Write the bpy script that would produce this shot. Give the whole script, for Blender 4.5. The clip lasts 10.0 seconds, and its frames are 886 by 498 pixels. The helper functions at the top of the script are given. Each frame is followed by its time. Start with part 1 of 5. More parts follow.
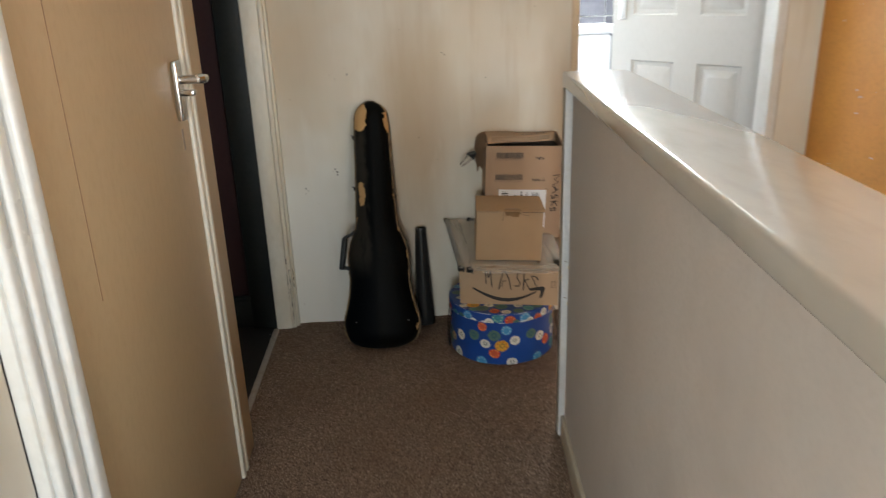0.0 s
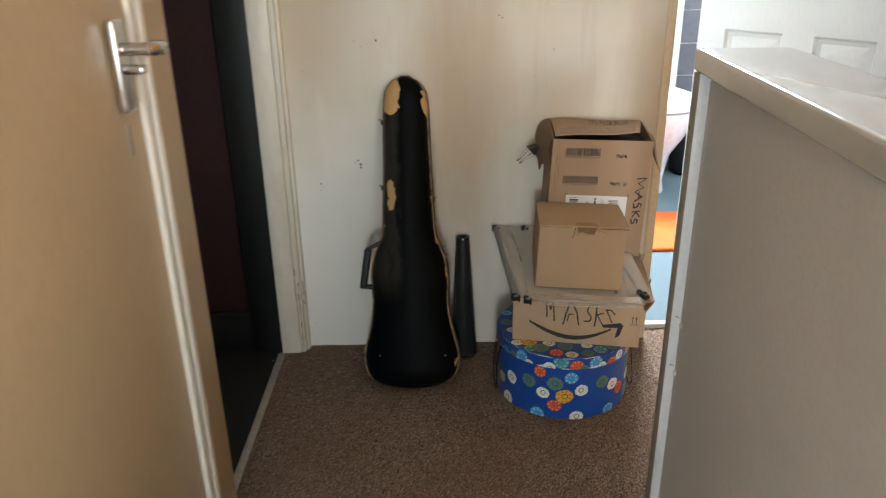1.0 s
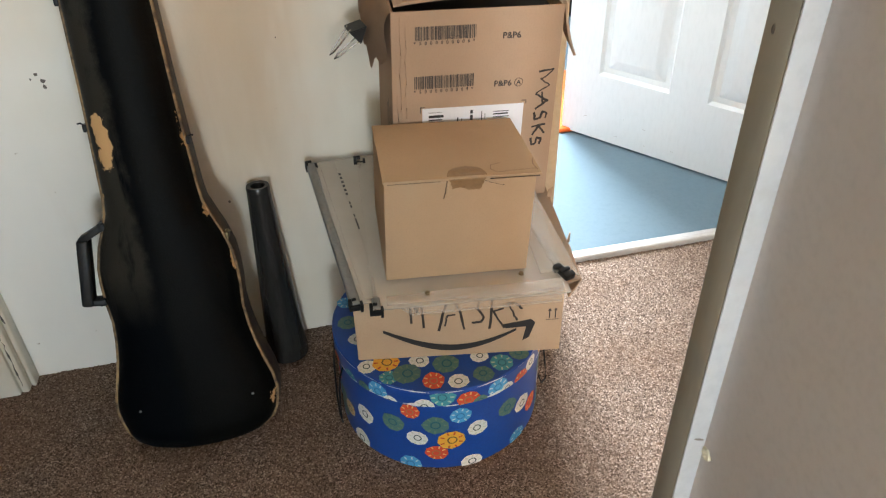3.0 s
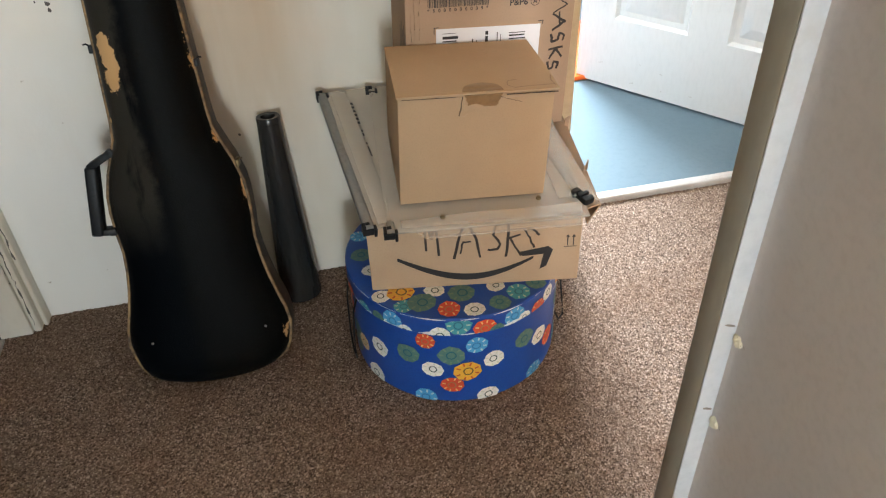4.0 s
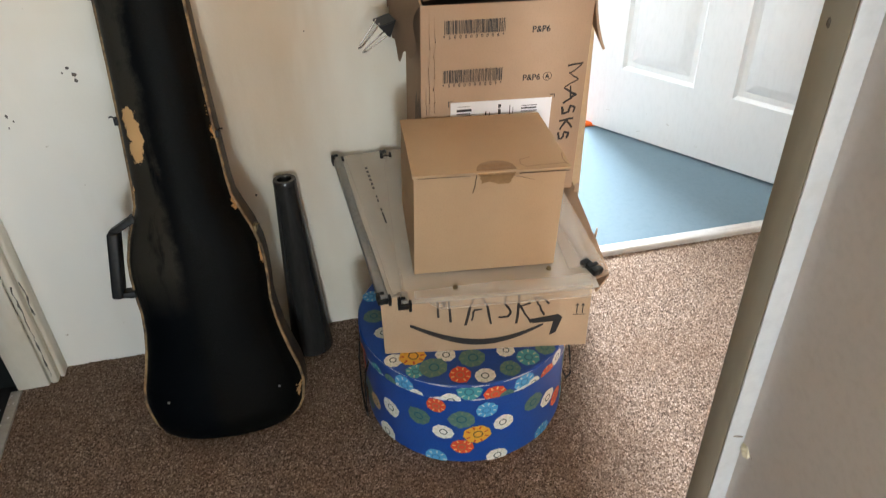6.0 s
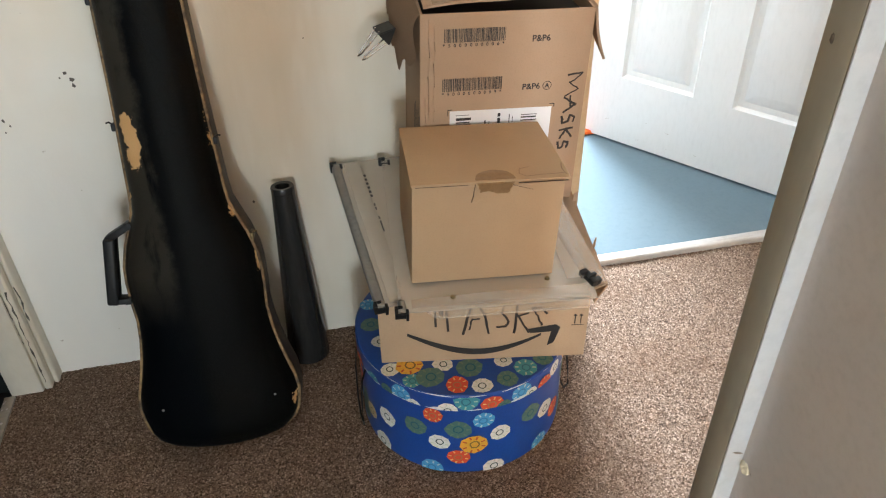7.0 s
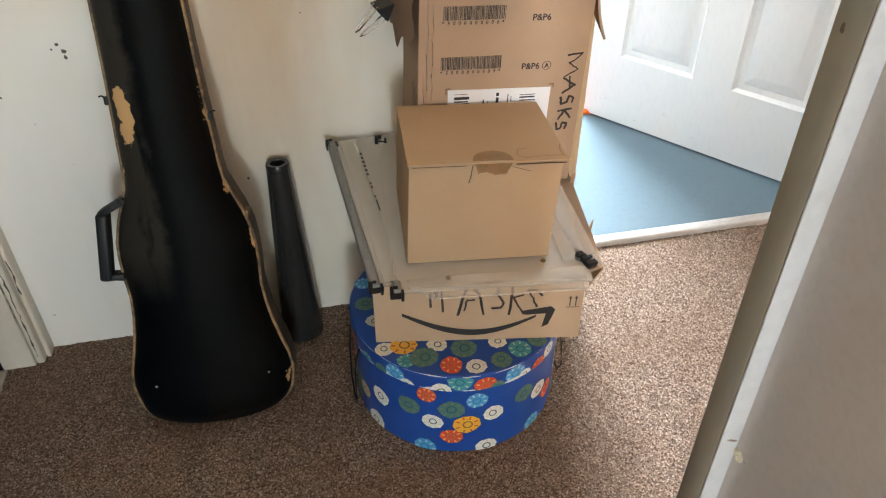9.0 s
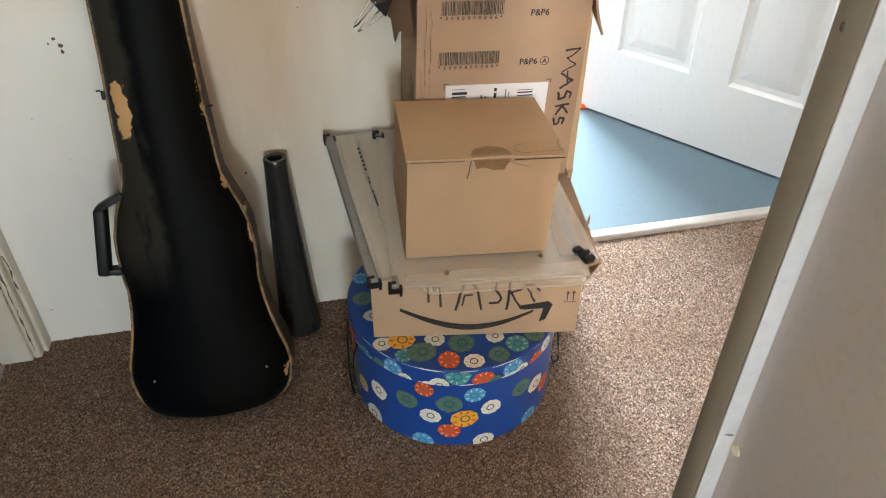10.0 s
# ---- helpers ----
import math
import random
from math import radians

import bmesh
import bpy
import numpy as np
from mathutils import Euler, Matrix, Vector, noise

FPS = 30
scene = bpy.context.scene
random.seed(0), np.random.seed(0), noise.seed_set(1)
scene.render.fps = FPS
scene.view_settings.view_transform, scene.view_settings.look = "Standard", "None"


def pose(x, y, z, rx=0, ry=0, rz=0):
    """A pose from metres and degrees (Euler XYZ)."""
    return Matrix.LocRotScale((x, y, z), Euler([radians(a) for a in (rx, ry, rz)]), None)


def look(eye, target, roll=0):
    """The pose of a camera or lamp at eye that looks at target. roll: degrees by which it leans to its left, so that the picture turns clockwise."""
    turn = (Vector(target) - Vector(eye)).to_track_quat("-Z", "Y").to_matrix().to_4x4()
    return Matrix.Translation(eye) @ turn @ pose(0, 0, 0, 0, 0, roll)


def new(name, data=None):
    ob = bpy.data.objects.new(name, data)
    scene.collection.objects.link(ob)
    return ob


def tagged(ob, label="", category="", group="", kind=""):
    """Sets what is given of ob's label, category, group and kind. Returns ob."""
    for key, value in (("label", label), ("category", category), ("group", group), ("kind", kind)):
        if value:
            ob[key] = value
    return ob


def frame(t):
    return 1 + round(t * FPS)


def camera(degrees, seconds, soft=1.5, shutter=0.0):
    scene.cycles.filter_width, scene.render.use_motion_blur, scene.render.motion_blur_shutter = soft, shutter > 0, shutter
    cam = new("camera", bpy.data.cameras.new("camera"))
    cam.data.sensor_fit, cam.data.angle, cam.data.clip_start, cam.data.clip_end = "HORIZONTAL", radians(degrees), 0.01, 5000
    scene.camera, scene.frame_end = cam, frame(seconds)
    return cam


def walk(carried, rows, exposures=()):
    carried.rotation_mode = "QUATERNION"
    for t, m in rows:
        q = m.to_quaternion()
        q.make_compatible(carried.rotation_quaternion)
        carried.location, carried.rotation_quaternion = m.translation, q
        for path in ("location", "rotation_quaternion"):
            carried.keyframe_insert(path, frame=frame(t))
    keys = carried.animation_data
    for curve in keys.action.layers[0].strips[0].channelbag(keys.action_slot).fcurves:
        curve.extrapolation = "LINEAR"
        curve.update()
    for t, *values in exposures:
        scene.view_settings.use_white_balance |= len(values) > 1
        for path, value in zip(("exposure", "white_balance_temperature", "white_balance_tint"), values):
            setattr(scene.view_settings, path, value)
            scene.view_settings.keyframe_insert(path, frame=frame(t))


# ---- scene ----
cam = camera(62.3, 10.0, soft=1.15, shutter=0.4)
PATH = [
    (0, (0.021, -0.033, 1.207), (0.101, 1.848, 0.531), -2.0),
    (0.2, (0.048, 0.057, 1.182), (0.037, 1.944, 0.519), -1.8),
    (0.4, (0.038, 0.142, 1.172), (-0.017, 2.022, 0.491), -1.3),
    (0.5, (0.032, 0.194, 1.168), (-0.036, 2.069, 0.473), -1.1),
    (0.8, (-0.011, 0.414, 1.154), (-0.049, 2.279, 0.431), -0.9),
    (1, (-0.032, 0.53, 1.164), (-0.01, 2.378, 0.398), -0.8),
    (1.2, (-0.014, 0.653, 1.134), (0.056, 2.487, 0.34), -1.1),
    (1.5, (0.032, 0.869, 1.109), (0.137, 2.668, 0.242), -1.2),
    (2, (0.085, 1.146, 1.082), (0.272, 2.872, 0.09), -1.9),
    (2.5, (0.082, 1.344, 1.064), (0.44, 2.959, -0.059), -1.2),
    (2.7, (0.109, 1.373, 1.056), (0.483, 2.949, -0.118), -1.2),
    (3.8, (0.101, 1.359, 0.938), (0.457, 2.98, -0.177), -1.9),
    (4, (0.094, 1.349, 0.944), (0.43, 2.906, -0.266), -2.2),
    (4.5, (0.086, 1.355, 0.998), (0.436, 2.895, -0.23), -1.7),
    (5, (0.084, 1.365, 1.009), (0.413, 2.887, -0.246), -2.2),
    (5.5, (0.083, 1.372, 1.017), (0.4, 2.9, -0.233), -2.3),
    (6, (0.088, 1.378, 1.025), (0.423, 2.961, -0.15), -1.7),
    (6.2, (0.0865, 1.38, 1.026), (0.431, 2.977, -0.128), -1.5),
    (7.5, (0.092, 1.388, 1.026), (0.43, 2.971, -0.15), -0.8),
    (8, (0.091, 1.389, 1.027), (0.432, 2.961, -0.162), -0.4),
    (8.5, (0.089, 1.39, 1.03), (0.435, 2.949, -0.174), -0.1),
    (9, (0.088, 1.395, 1.028), (0.439, 2.944, -0.188), 0.1),
    (9.5, (0.086, 1.395, 1.029), (0.443, 2.935, -0.197), 0.3),
    (10, (0.084, 1.395, 1.031), (0.445, 2.931, -0.198), 0.4),
]
walk(cam, [(t, look(eye, target, roll)) for t, eye, target, roll in PATH],
     exposures=[(0.0, -0.25, 6650, 11), (1.0, 0.06, 6450, 10), (1.5, 0.27, 6300, 10), (2.2, 0.57, 6230, 10), (4.0, 0.68, 6350, 11), (10.0, 0.66, 6400, 11)])

# ---- world and light ----
world = bpy.data.worlds.new("sky")
scene.world = world
world.use_nodes = True
wn = world.node_tree
sky = wn.nodes.new("ShaderNodeTexSky")
sky.sky_type = "NISHITA"
sky.sun_disc = False
sky.sun_elevation, sky.sun_rotation = radians(40), radians(200)
wn.links.new(sky.outputs[0], wn.nodes["Background"].inputs[0])
wn.nodes["Background"].inputs[1].default_value = 0.1


def window_light(name, eye, target, width, height, watts, colour):
    data = bpy.data.lights.new(name, "AREA")
    data.shape, data.size, data.size_y, data.energy, data.color = "RECTANGLE", width, height, watts, colour
    ob = new(name, data)
    ob.matrix_world = look(eye, target)
    return tagged(ob, kind="structure")


window_light("daylight_bathroom", (0.98, 4.47, 1.65), (0.85, 1.8, 0.62), 0.66, 0.74, 206, (0.87, 0.95, 1.0))
window_light("daylight_stairs", (1.05, -1.47, 1.35), (0.7, 2.5, 0.5), 0.5, 1.0, 62, (0.82, 0.94, 1.0))
window_light("daylight_landing", (-0.14, -1.47, 0.80), (-0.2, 2.5, 0.35), 0.36, 0.9, 38, (0.82, 0.935, 1.0))


# ---- materials ----
BACK = 2.565
H = 2.4


def nodes_of(name):
    m = bpy.data.materials.new(name)
    m.use_nodes = True
    nt = m.node_tree
    return m, nt, nt.nodes["Principled BSDF"]


def N(nt, kind, **inputs):
    n = nt.nodes.new("ShaderNode" + kind)
    for k, v in inputs.items():
        n.inputs[k.replace("_", " ")].default_value = v
    return n


def coords(nt, stretch=(1, 1, 1)):
    tc = nt.nodes.new("ShaderNodeTexCoord")
    mp = nt.nodes.new("ShaderNodeMapping")
    mp.inputs["Scale"].default_value = stretch
    nt.links.new(tc.outputs["Object"], mp.inputs["Vector"])
    return mp.outputs[0]


def noise_of(nt, vec, scale, detail=4.0, rough=0.6):
    n = N(nt, "TexNoise", Scale=scale, Detail=detail, Roughness=rough)
    nt.links.new(vec, n.inputs["Vector"])
    return n.outputs["Fac"]


def ramp(nt, fac, lo, hi, a=(0, 0, 0), b=(1, 1, 1)):
    r = nt.nodes.new("ShaderNodeValToRGB")
    r.color_ramp.elements[0].position, r.color_ramp.elements[1].position = lo, hi
    r.color_ramp.elements[0].color, r.color_ramp.elements[1].color = (*a, 1), (*b, 1)
    nt.links.new(fac, r.inputs[0])
    return r.outputs[0]


def mix(nt, fac, a, b, blend="MIX"):
    m = nt.nodes.new("ShaderNodeMix")
    m.data_type, m.blend_type = "RGBA", blend
    for sock, v in ((m.inputs[0], fac), (m.inputs[6], a), (m.inputs[7], b)):
        if isinstance(v, bpy.types.NodeSocket):
            nt.links.new(v, sock)
        elif isinstance(v, (int, float)):
            sock.default_value = v
        else:
            sock.default_value = (*v, 1)
    return m.outputs[2]


def bump(nt, bsdf, height, strength, distance):
    b = N(nt, "Bump", Strength=strength, Distance=distance)
    nt.links.new(height, b.inputs["Height"])
    nt.links.new(b.outputs[0], bsdf.inputs["Normal"])


def mat(name, c1, c2, big=3.0, fine=60.0, rough=0.5, metal=0.0, relief=0.2, depth=0.001,
        stretch=(1, 1, 1), stain=None, stain_scale=2.0, spec=0.5, coat=0.0, grain=0.88):
    """Two scales of variation in colour, roughness and relief."""
    m, nt, b = nodes_of(name)
    v = coords(nt, stretch)
    n1, n2 = noise_of(nt, v, big), noise_of(nt, v, fine, 3.0)
    col = mix(nt, ramp(nt, n1, 0.3, 0.7), c1, c2)
    dark = tuple(x * grain for x in c1)
    col = mix(nt, ramp(nt, n2, 0.45, 0.75), col, dark)
    if stain:
        n3 = noise_of(nt, coords(nt, stretch), stain_scale, 5.0, 0.65)
        col = mix(nt, ramp(nt, n3, 0.5, 0.72), col, stain)
    nt.links.new(col, b.inputs["Base Color"])
    r = N(nt, "MapRange", To_Min=max(0.03, rough - 0.08), To_Max=min(1, rough + 0.08))
    nt.links.new(n1, r.inputs[0])
    nt.links.new(r.outputs[0], b.inputs["Roughness"])
    b.inputs["Metallic"].default_value = metal
    b.inputs["Specular IOR Level"].default_value = spec
    b.inputs["Coat Weight"].default_value = coat
    if relief:
        bump(nt, b, n2, relief, depth)
    return m


def wall_paint():
    """Old off-white paint with yellowed vertical streaks."""
    m, nt, b = nodes_of("wall_paint_streaked")
    v = coords(nt)
    streak = noise_of(nt, coords(nt, (9, 9, 0.8)), 1.0, 5.0, 0.65)
    broad = noise_of(nt, v, 2.2, 3.0)
    fine = noise_of(nt, v, 120.0, 3.0)
    speck = noise_of(nt, v, 45.0, 2.0)
    col = mix(nt, ramp(nt, broad, 0.35, 0.65), (0.77, 0.745, 0.665), (0.69, 0.615, 0.48))
    col = mix(nt, ramp(nt, streak, 0.52, 0.95), col, (0.50, 0.385, 0.25))
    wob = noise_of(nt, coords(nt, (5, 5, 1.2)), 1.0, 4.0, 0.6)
    # brown stain ovals, with shade right of the case and upper left coloured in
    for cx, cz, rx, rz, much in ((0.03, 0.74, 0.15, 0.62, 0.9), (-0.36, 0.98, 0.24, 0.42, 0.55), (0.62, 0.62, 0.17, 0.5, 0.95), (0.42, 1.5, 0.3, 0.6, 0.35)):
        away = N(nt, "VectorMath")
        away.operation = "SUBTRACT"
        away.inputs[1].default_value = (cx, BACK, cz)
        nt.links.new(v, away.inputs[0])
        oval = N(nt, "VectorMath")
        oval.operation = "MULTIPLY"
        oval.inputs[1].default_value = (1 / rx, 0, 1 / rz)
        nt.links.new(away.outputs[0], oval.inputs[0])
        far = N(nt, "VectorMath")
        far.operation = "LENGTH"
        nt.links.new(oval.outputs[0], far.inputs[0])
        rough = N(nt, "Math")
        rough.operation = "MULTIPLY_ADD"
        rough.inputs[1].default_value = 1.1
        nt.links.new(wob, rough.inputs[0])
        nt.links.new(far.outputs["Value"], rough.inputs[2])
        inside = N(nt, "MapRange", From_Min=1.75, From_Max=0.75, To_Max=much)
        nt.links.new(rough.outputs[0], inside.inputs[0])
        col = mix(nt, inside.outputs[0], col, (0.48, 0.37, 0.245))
    # whiter towards the lower left, with a wavering border
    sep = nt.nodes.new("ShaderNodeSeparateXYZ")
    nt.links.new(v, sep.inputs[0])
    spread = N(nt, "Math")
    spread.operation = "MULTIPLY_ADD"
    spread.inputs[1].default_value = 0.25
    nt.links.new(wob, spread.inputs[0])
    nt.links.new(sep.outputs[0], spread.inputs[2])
    leftward = N(nt, "MapRange", From_Min=-0.02, From_Max=-0.16, To_Max=0.8)
    nt.links.new(spread.outputs[0], leftward.inputs[0])
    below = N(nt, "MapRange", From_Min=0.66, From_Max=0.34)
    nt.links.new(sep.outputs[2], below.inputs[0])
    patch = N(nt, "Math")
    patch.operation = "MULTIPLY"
    nt.links.new(leftward.outputs[0], patch.inputs[0])
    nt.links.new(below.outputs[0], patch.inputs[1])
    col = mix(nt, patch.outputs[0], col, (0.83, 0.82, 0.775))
    pale = noise_of(nt, coords(nt, (3, 3, 0.7)), 1.6, 4.0, 0.6)
    col = mix(nt, ramp(nt, pale, 0.62, 0.9), col, (0.84, 0.82, 0.75))
    col = mix(nt, ramp(nt, speck, 0.76, 0.80), col, (0.34, 0.28, 0.2))
    nt.links.new(col, b.inputs["Base Color"])
    b.inputs["Roughness"].default_value = 0.62
    bump(nt, b, fine, 0.25, 0.0012)
    return m


def carpet_mat():
    m, nt, b = nodes_of("brown_flecked_carpet")
    v = coords(nt)
    vo = N(nt, "TexVoronoi", Scale=430.0)
    nt.links.new(v, vo.inputs["Vector"])
    sep = nt.nodes.new("ShaderNodeSeparateColor")
    nt.links.new(vo.outputs["Color"], sep.inputs[0])
    r = nt.nodes.new("ShaderNodeValToRGB")
    r.color_ramp.interpolation = "CONSTANT"
    stops = [(0.0, (0.082, 0.056, 0.041)), (0.16, (0.165, 0.116, 0.086)), (0.45, (0.245, 0.178, 0.136)), (0.74, (0.355, 0.265, 0.207)), (0.91, (0.495, 0.385, 0.31))]
    while len(r.color_ramp.elements) < len(stops):
        r.color_ramp.elements.new(0.5)
    for e, (p, c) in zip(r.color_ramp.elements, stops):
        e.position, e.color = p, (*c, 1)
    nt.links.new(sep.outputs[0], r.inputs[0])
    broad = noise_of(nt, v, 4.0, 4.0)
    col = mix(nt, ramp(nt, broad, 0.42, 0.7), r.outputs[0], (0.175, 0.105, 0.066))
    col2 = mix(nt, 0.55, col, r.outputs[0])
    nt.links.new(col2, b.inputs["Base Color"])
    b.inputs["Roughness"].default_value = 0.95
    b.inputs["Specular IOR Level"].default_value = 0.1
    bump(nt, b, vo.outputs["Distance"], 0.6, 0.002)
    return m


def case_cover():
    """Black leathercloth, worn through to tan board in patches."""
    m, nt, b = nodes_of("black_leathercloth_worn")
    v = coords(nt)
    warp = N(nt, "TexNoise", Scale=34.0, Detail=8.0, Roughness=0.75)
    nt.links.new(v, warp.inputs["Vector"])
    off = nt.nodes.new("ShaderNodeVectorMath")
    off.operation = "MULTIPLY_ADD"
    off.inputs[1].default_value = (0.04, 0.04, 0.04)
    nt.links.new(warp.outputs["Color"], off.inputs[0])
    nt.links.new(v, off.inputs[2])
    fine = noise_of(nt, v, 420.0, 2.0)
    broad = noise_of(nt, v, 7.0, 4.0)
    col = mix(nt, ramp(nt, broad, 0.4, 0.65), (0.0030, 0.0031, 0.0027), (0.0045, 0.0044, 0.0038))
    col = mix(nt, ramp(nt, noise_of(nt, v, 260.0, 3.0, 0.7), 0.52, 0.72), col, (0.0060, 0.0064, 0.0064))
    sx = nt.nodes.new("ShaderNodeSeparateXYZ")
    nt.links.new(off.outputs[0], sx.inputs[0])
    band = N(nt, "MapRange", From_Min=0.022, From_Max=-0.002)
    nt.links.new(sx.outputs[0], band.inputs[0])
    col = mix(nt, band.outputs[0], col, (0.0022, 0.0030, 0.0040))
    scuffed = ramp(nt, noise_of(nt, coords(nt, (1, 1, 0.25)), 24.0, 5.0, 0.65), 0.36, 0.5)
    edge = N(nt, "MapRange", From_Min=0.006, From_Max=-0.008)
    nt.links.new(sx.outputs[0], edge.inputs[0])
    both = N(nt, "Math")
    both.operation = "MULTIPLY"
    nt.links.new(scuffed, both.inputs[0])
    nt.links.new(edge.outputs[0], both.inputs[1])
    upper = N(nt, "MapRange", From_Min=0.27, From_Max=0.36)
    nt.links.new(sx.outputs[2], upper.inputs[0])
    handled = N(nt, "Math")
    handled.operation = "MULTIPLY"
    nt.links.new(both.outputs[0], handled.inputs[0])
    nt.links.new(upper.outputs[0], handled.inputs[1])
    both = handled
    col = mix(nt, both.outputs[0], col, (0.030, 0.027, 0.022))
    total = None
    for cx, cz, rx, rz in ((-0.040, 0.815, 0.030, 0.055), (0.062, 0.80, 0.016, 0.045), (-0.041, 0.548, 0.011, 0.043), (0.126, 0.075, 0.004, 0.013), (0.070, 0.57, 0.0032, 0.022), (0.070, 0.53, 0.003, 0.012), (0.0775, 0.43, 0.005, 0.024), (0.102, 0.335, 0.004, 0.02), (0.116, 0.21, 0.0025, 0.02), (-0.069, 0.455, 0.003, 0.012), (-0.104, 0.36, 0.003, 0.012)):
        s = nt.nodes.new("ShaderNodeVectorMath")
        s.operation = "SUBTRACT"
        s.inputs[1].default_value = (cx + 0.02, 0, cz + 0.02)
        nt.links.new(off.outputs[0], s.inputs[0])
        k = nt.nodes.new("ShaderNodeVectorMath")
        k.operation = "MULTIPLY"
        k.inputs[1].default_value = (1 / rx, 0, 1 / rz)
        nt.links.new(s.outputs[0], k.inputs[0])
        ln = nt.nodes.new("ShaderNodeVectorMath")
        ln.operation = "LENGTH"
        nt.links.new(k.outputs[0], ln.inputs[0])
        lt = N(nt, "Math")
        lt.operation = "LESS_THAN"
        lt.inputs[1].default_value = 1.0
        nt.links.new(ln.outputs["Value"], lt.inputs[0])
        if total is None:
            total = lt.outputs[0]
        else:
            ad = N(nt, "Math")
            ad.operation, ad.use_clamp = "ADD", True
            nt.links.new(total, ad.inputs[0])
            nt.links.new(lt.outputs[0], ad.inputs[1])
            total = ad.outputs[0]
    col = mix(nt, total, col, mix(nt, broad, (0.5, 0.27, 0.1), (0.62, 0.4, 0.2)))
    nt.links.new(col, b.inputs["Base Color"])
    rr = N(nt, "MapRange", To_Min=0.34, To_Max=0.52)
    b.inputs["Specular IOR Level"].default_value = 0.038
    nt.links.new(broad, rr.inputs[0])
    nt.links.new(rr.outputs[0], b.inputs["Roughness"])
    bump(nt, b, fine, 0.55, 0.0008)
    return m


def card(name, c1, c2):
    """Corrugated card: faint flutes along z, fibres and scuffs."""
    m, nt, b = nodes_of(name)
    v = coords(nt)
    w = N(nt, "TexWave", Scale=45.0, Distortion=0.6, Detail=2.0)
    nt.links.new(v, w.inputs["Vector"])
    broad, fine = noise_of(nt, v, 9.0, 4.0), noise_of(nt, v, 420.0, 3.0)
    col = mix(nt, ramp(nt, broad, 0.3, 0.7), c1, c2)
    col = mix(nt, ramp(nt, fine, 0.5, 0.8), col, tuple(x * 0.92 for x in c1))
    nt.links.new(col, b.inputs["Base Color"])
    b.inputs["Roughness"].default_value = 0.78
    b.inputs["Specular IOR Level"].default_value = 0.25
    add = N(nt, "Math")
    add.operation = "MULTIPLY_ADD"
    add.inputs[1].default_value = 0.06
    nt.links.new(w.outputs["Fac"], add.inputs[0])
    nt.links.new(fine, add.inputs[2])
    bump(nt, b, add.outputs[0], 0.25, 0.0006)
    return m


M_WALL = wall_paint()
M_PARAPET = mat("grey_pink_emulsion", (0.61, 0.572, 0.555), (0.645, 0.607, 0.59), 1.6, 150, 0.7, relief=0.15, stain=(0.555, 0.515, 0.495), grain=0.95)
M_GLOSS = mat("cream_gloss_paint", (0.55, 0.525, 0.485), (0.59, 0.565, 0.53), 3, 40, 0.15, relief=0.10, depth=0.0005, stretch=(1, 0.3, 1), coat=0.3, grain=0.96)
M_WHITE = mat("white_gloss_woodwork", (0.76, 0.76, 0.73), (0.8, 0.8, 0.78), 4, 60, 0.3, relief=0.1, stain=(0.72, 0.69, 0.62), stain_scale=3, grain=0.95)
M_CREAM = mat("yellowed_white_woodwork", (0.74, 0.69, 0.58), (0.78, 0.74, 0.65), 5, 60, 0.4, relief=0.12, stretch=(1, 1, 0.4), stain=(0.66, 0.58, 0.45), stain_scale=4, grain=0.93)
M_TRIM = mat("grey_white_edge_paint", (0.63, 0.645, 0.655), (0.68, 0.69, 0.70), 6, 90, 0.45, relief=0.15, stain=(0.56, 0.55, 0.52), stain_scale=9, grain=0.95)
M_BOARD = mat("greige_end_board", (0.31, 0.285, 0.23), (0.36, 0.33, 0.27), 5, 50, 0.5, relief=0.12, stretch=(1, 1, 0.3), grain=0.92)
M_TAN = mat("tan_eggshell_door", (0.475, 0.34, 0.195), (0.51, 0.375, 0.22), 1.2, 70, 0.4, relief=0.06, stretch=(1, 1, 0.5), stain=(0.45, 0.315, 0.175), stain_scale=1.0, grain=0.965)
M_JAMB = mat("tan_cream_jamb", (0.58, 0.44, 0.27), (0.62, 0.49, 0.32), 3, 60, 0.45, relief=0.1, grain=0.94)
M_TANDARK = mat("tan_paint_seam", (0.25, 0.145, 0.075), (0.3, 0.18, 0.1), 6, 80, 0.5)
M_CARPET = carpet_mat()
M_VINYL = mat("blue_grey_vinyl", (0.122, 0.172, 0.202), (0.136, 0.186, 0.216), 2, 90, 0.62, spec=0.06, relief=0.02, grain=0.975)
M_DOORW = mat("white_moulded_door_skin", (0.60, 0.605, 0.60), (0.63, 0.635, 0.63), 2, 110, 0.35, relief=0.08, depth=0.0006, stretch=(1, 1, 0.3), grain=0.97)
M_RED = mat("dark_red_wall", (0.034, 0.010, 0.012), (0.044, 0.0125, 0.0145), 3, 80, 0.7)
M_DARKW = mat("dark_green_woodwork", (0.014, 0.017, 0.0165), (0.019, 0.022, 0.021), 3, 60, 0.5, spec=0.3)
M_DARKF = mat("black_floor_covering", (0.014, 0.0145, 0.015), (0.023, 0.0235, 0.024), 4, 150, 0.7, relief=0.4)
M_ORANGE = mat("orange_painted_wall", (0.76, 0.33, 0.05), (0.8, 0.36, 0.06), 1.5, 90, 0.45, relief=0.15, stain=(0.68, 0.28, 0.04))
M_TILE = mat("grey_glazed_tile", (0.10, 0.10, 0.12), (0.125, 0.125, 0.145), 3, 40, 0.25, relief=0.05)
M_GROUT = mat("pale_grout", (0.55, 0.55, 0.54), (0.6, 0.6, 0.58), 8, 120, 0.9)
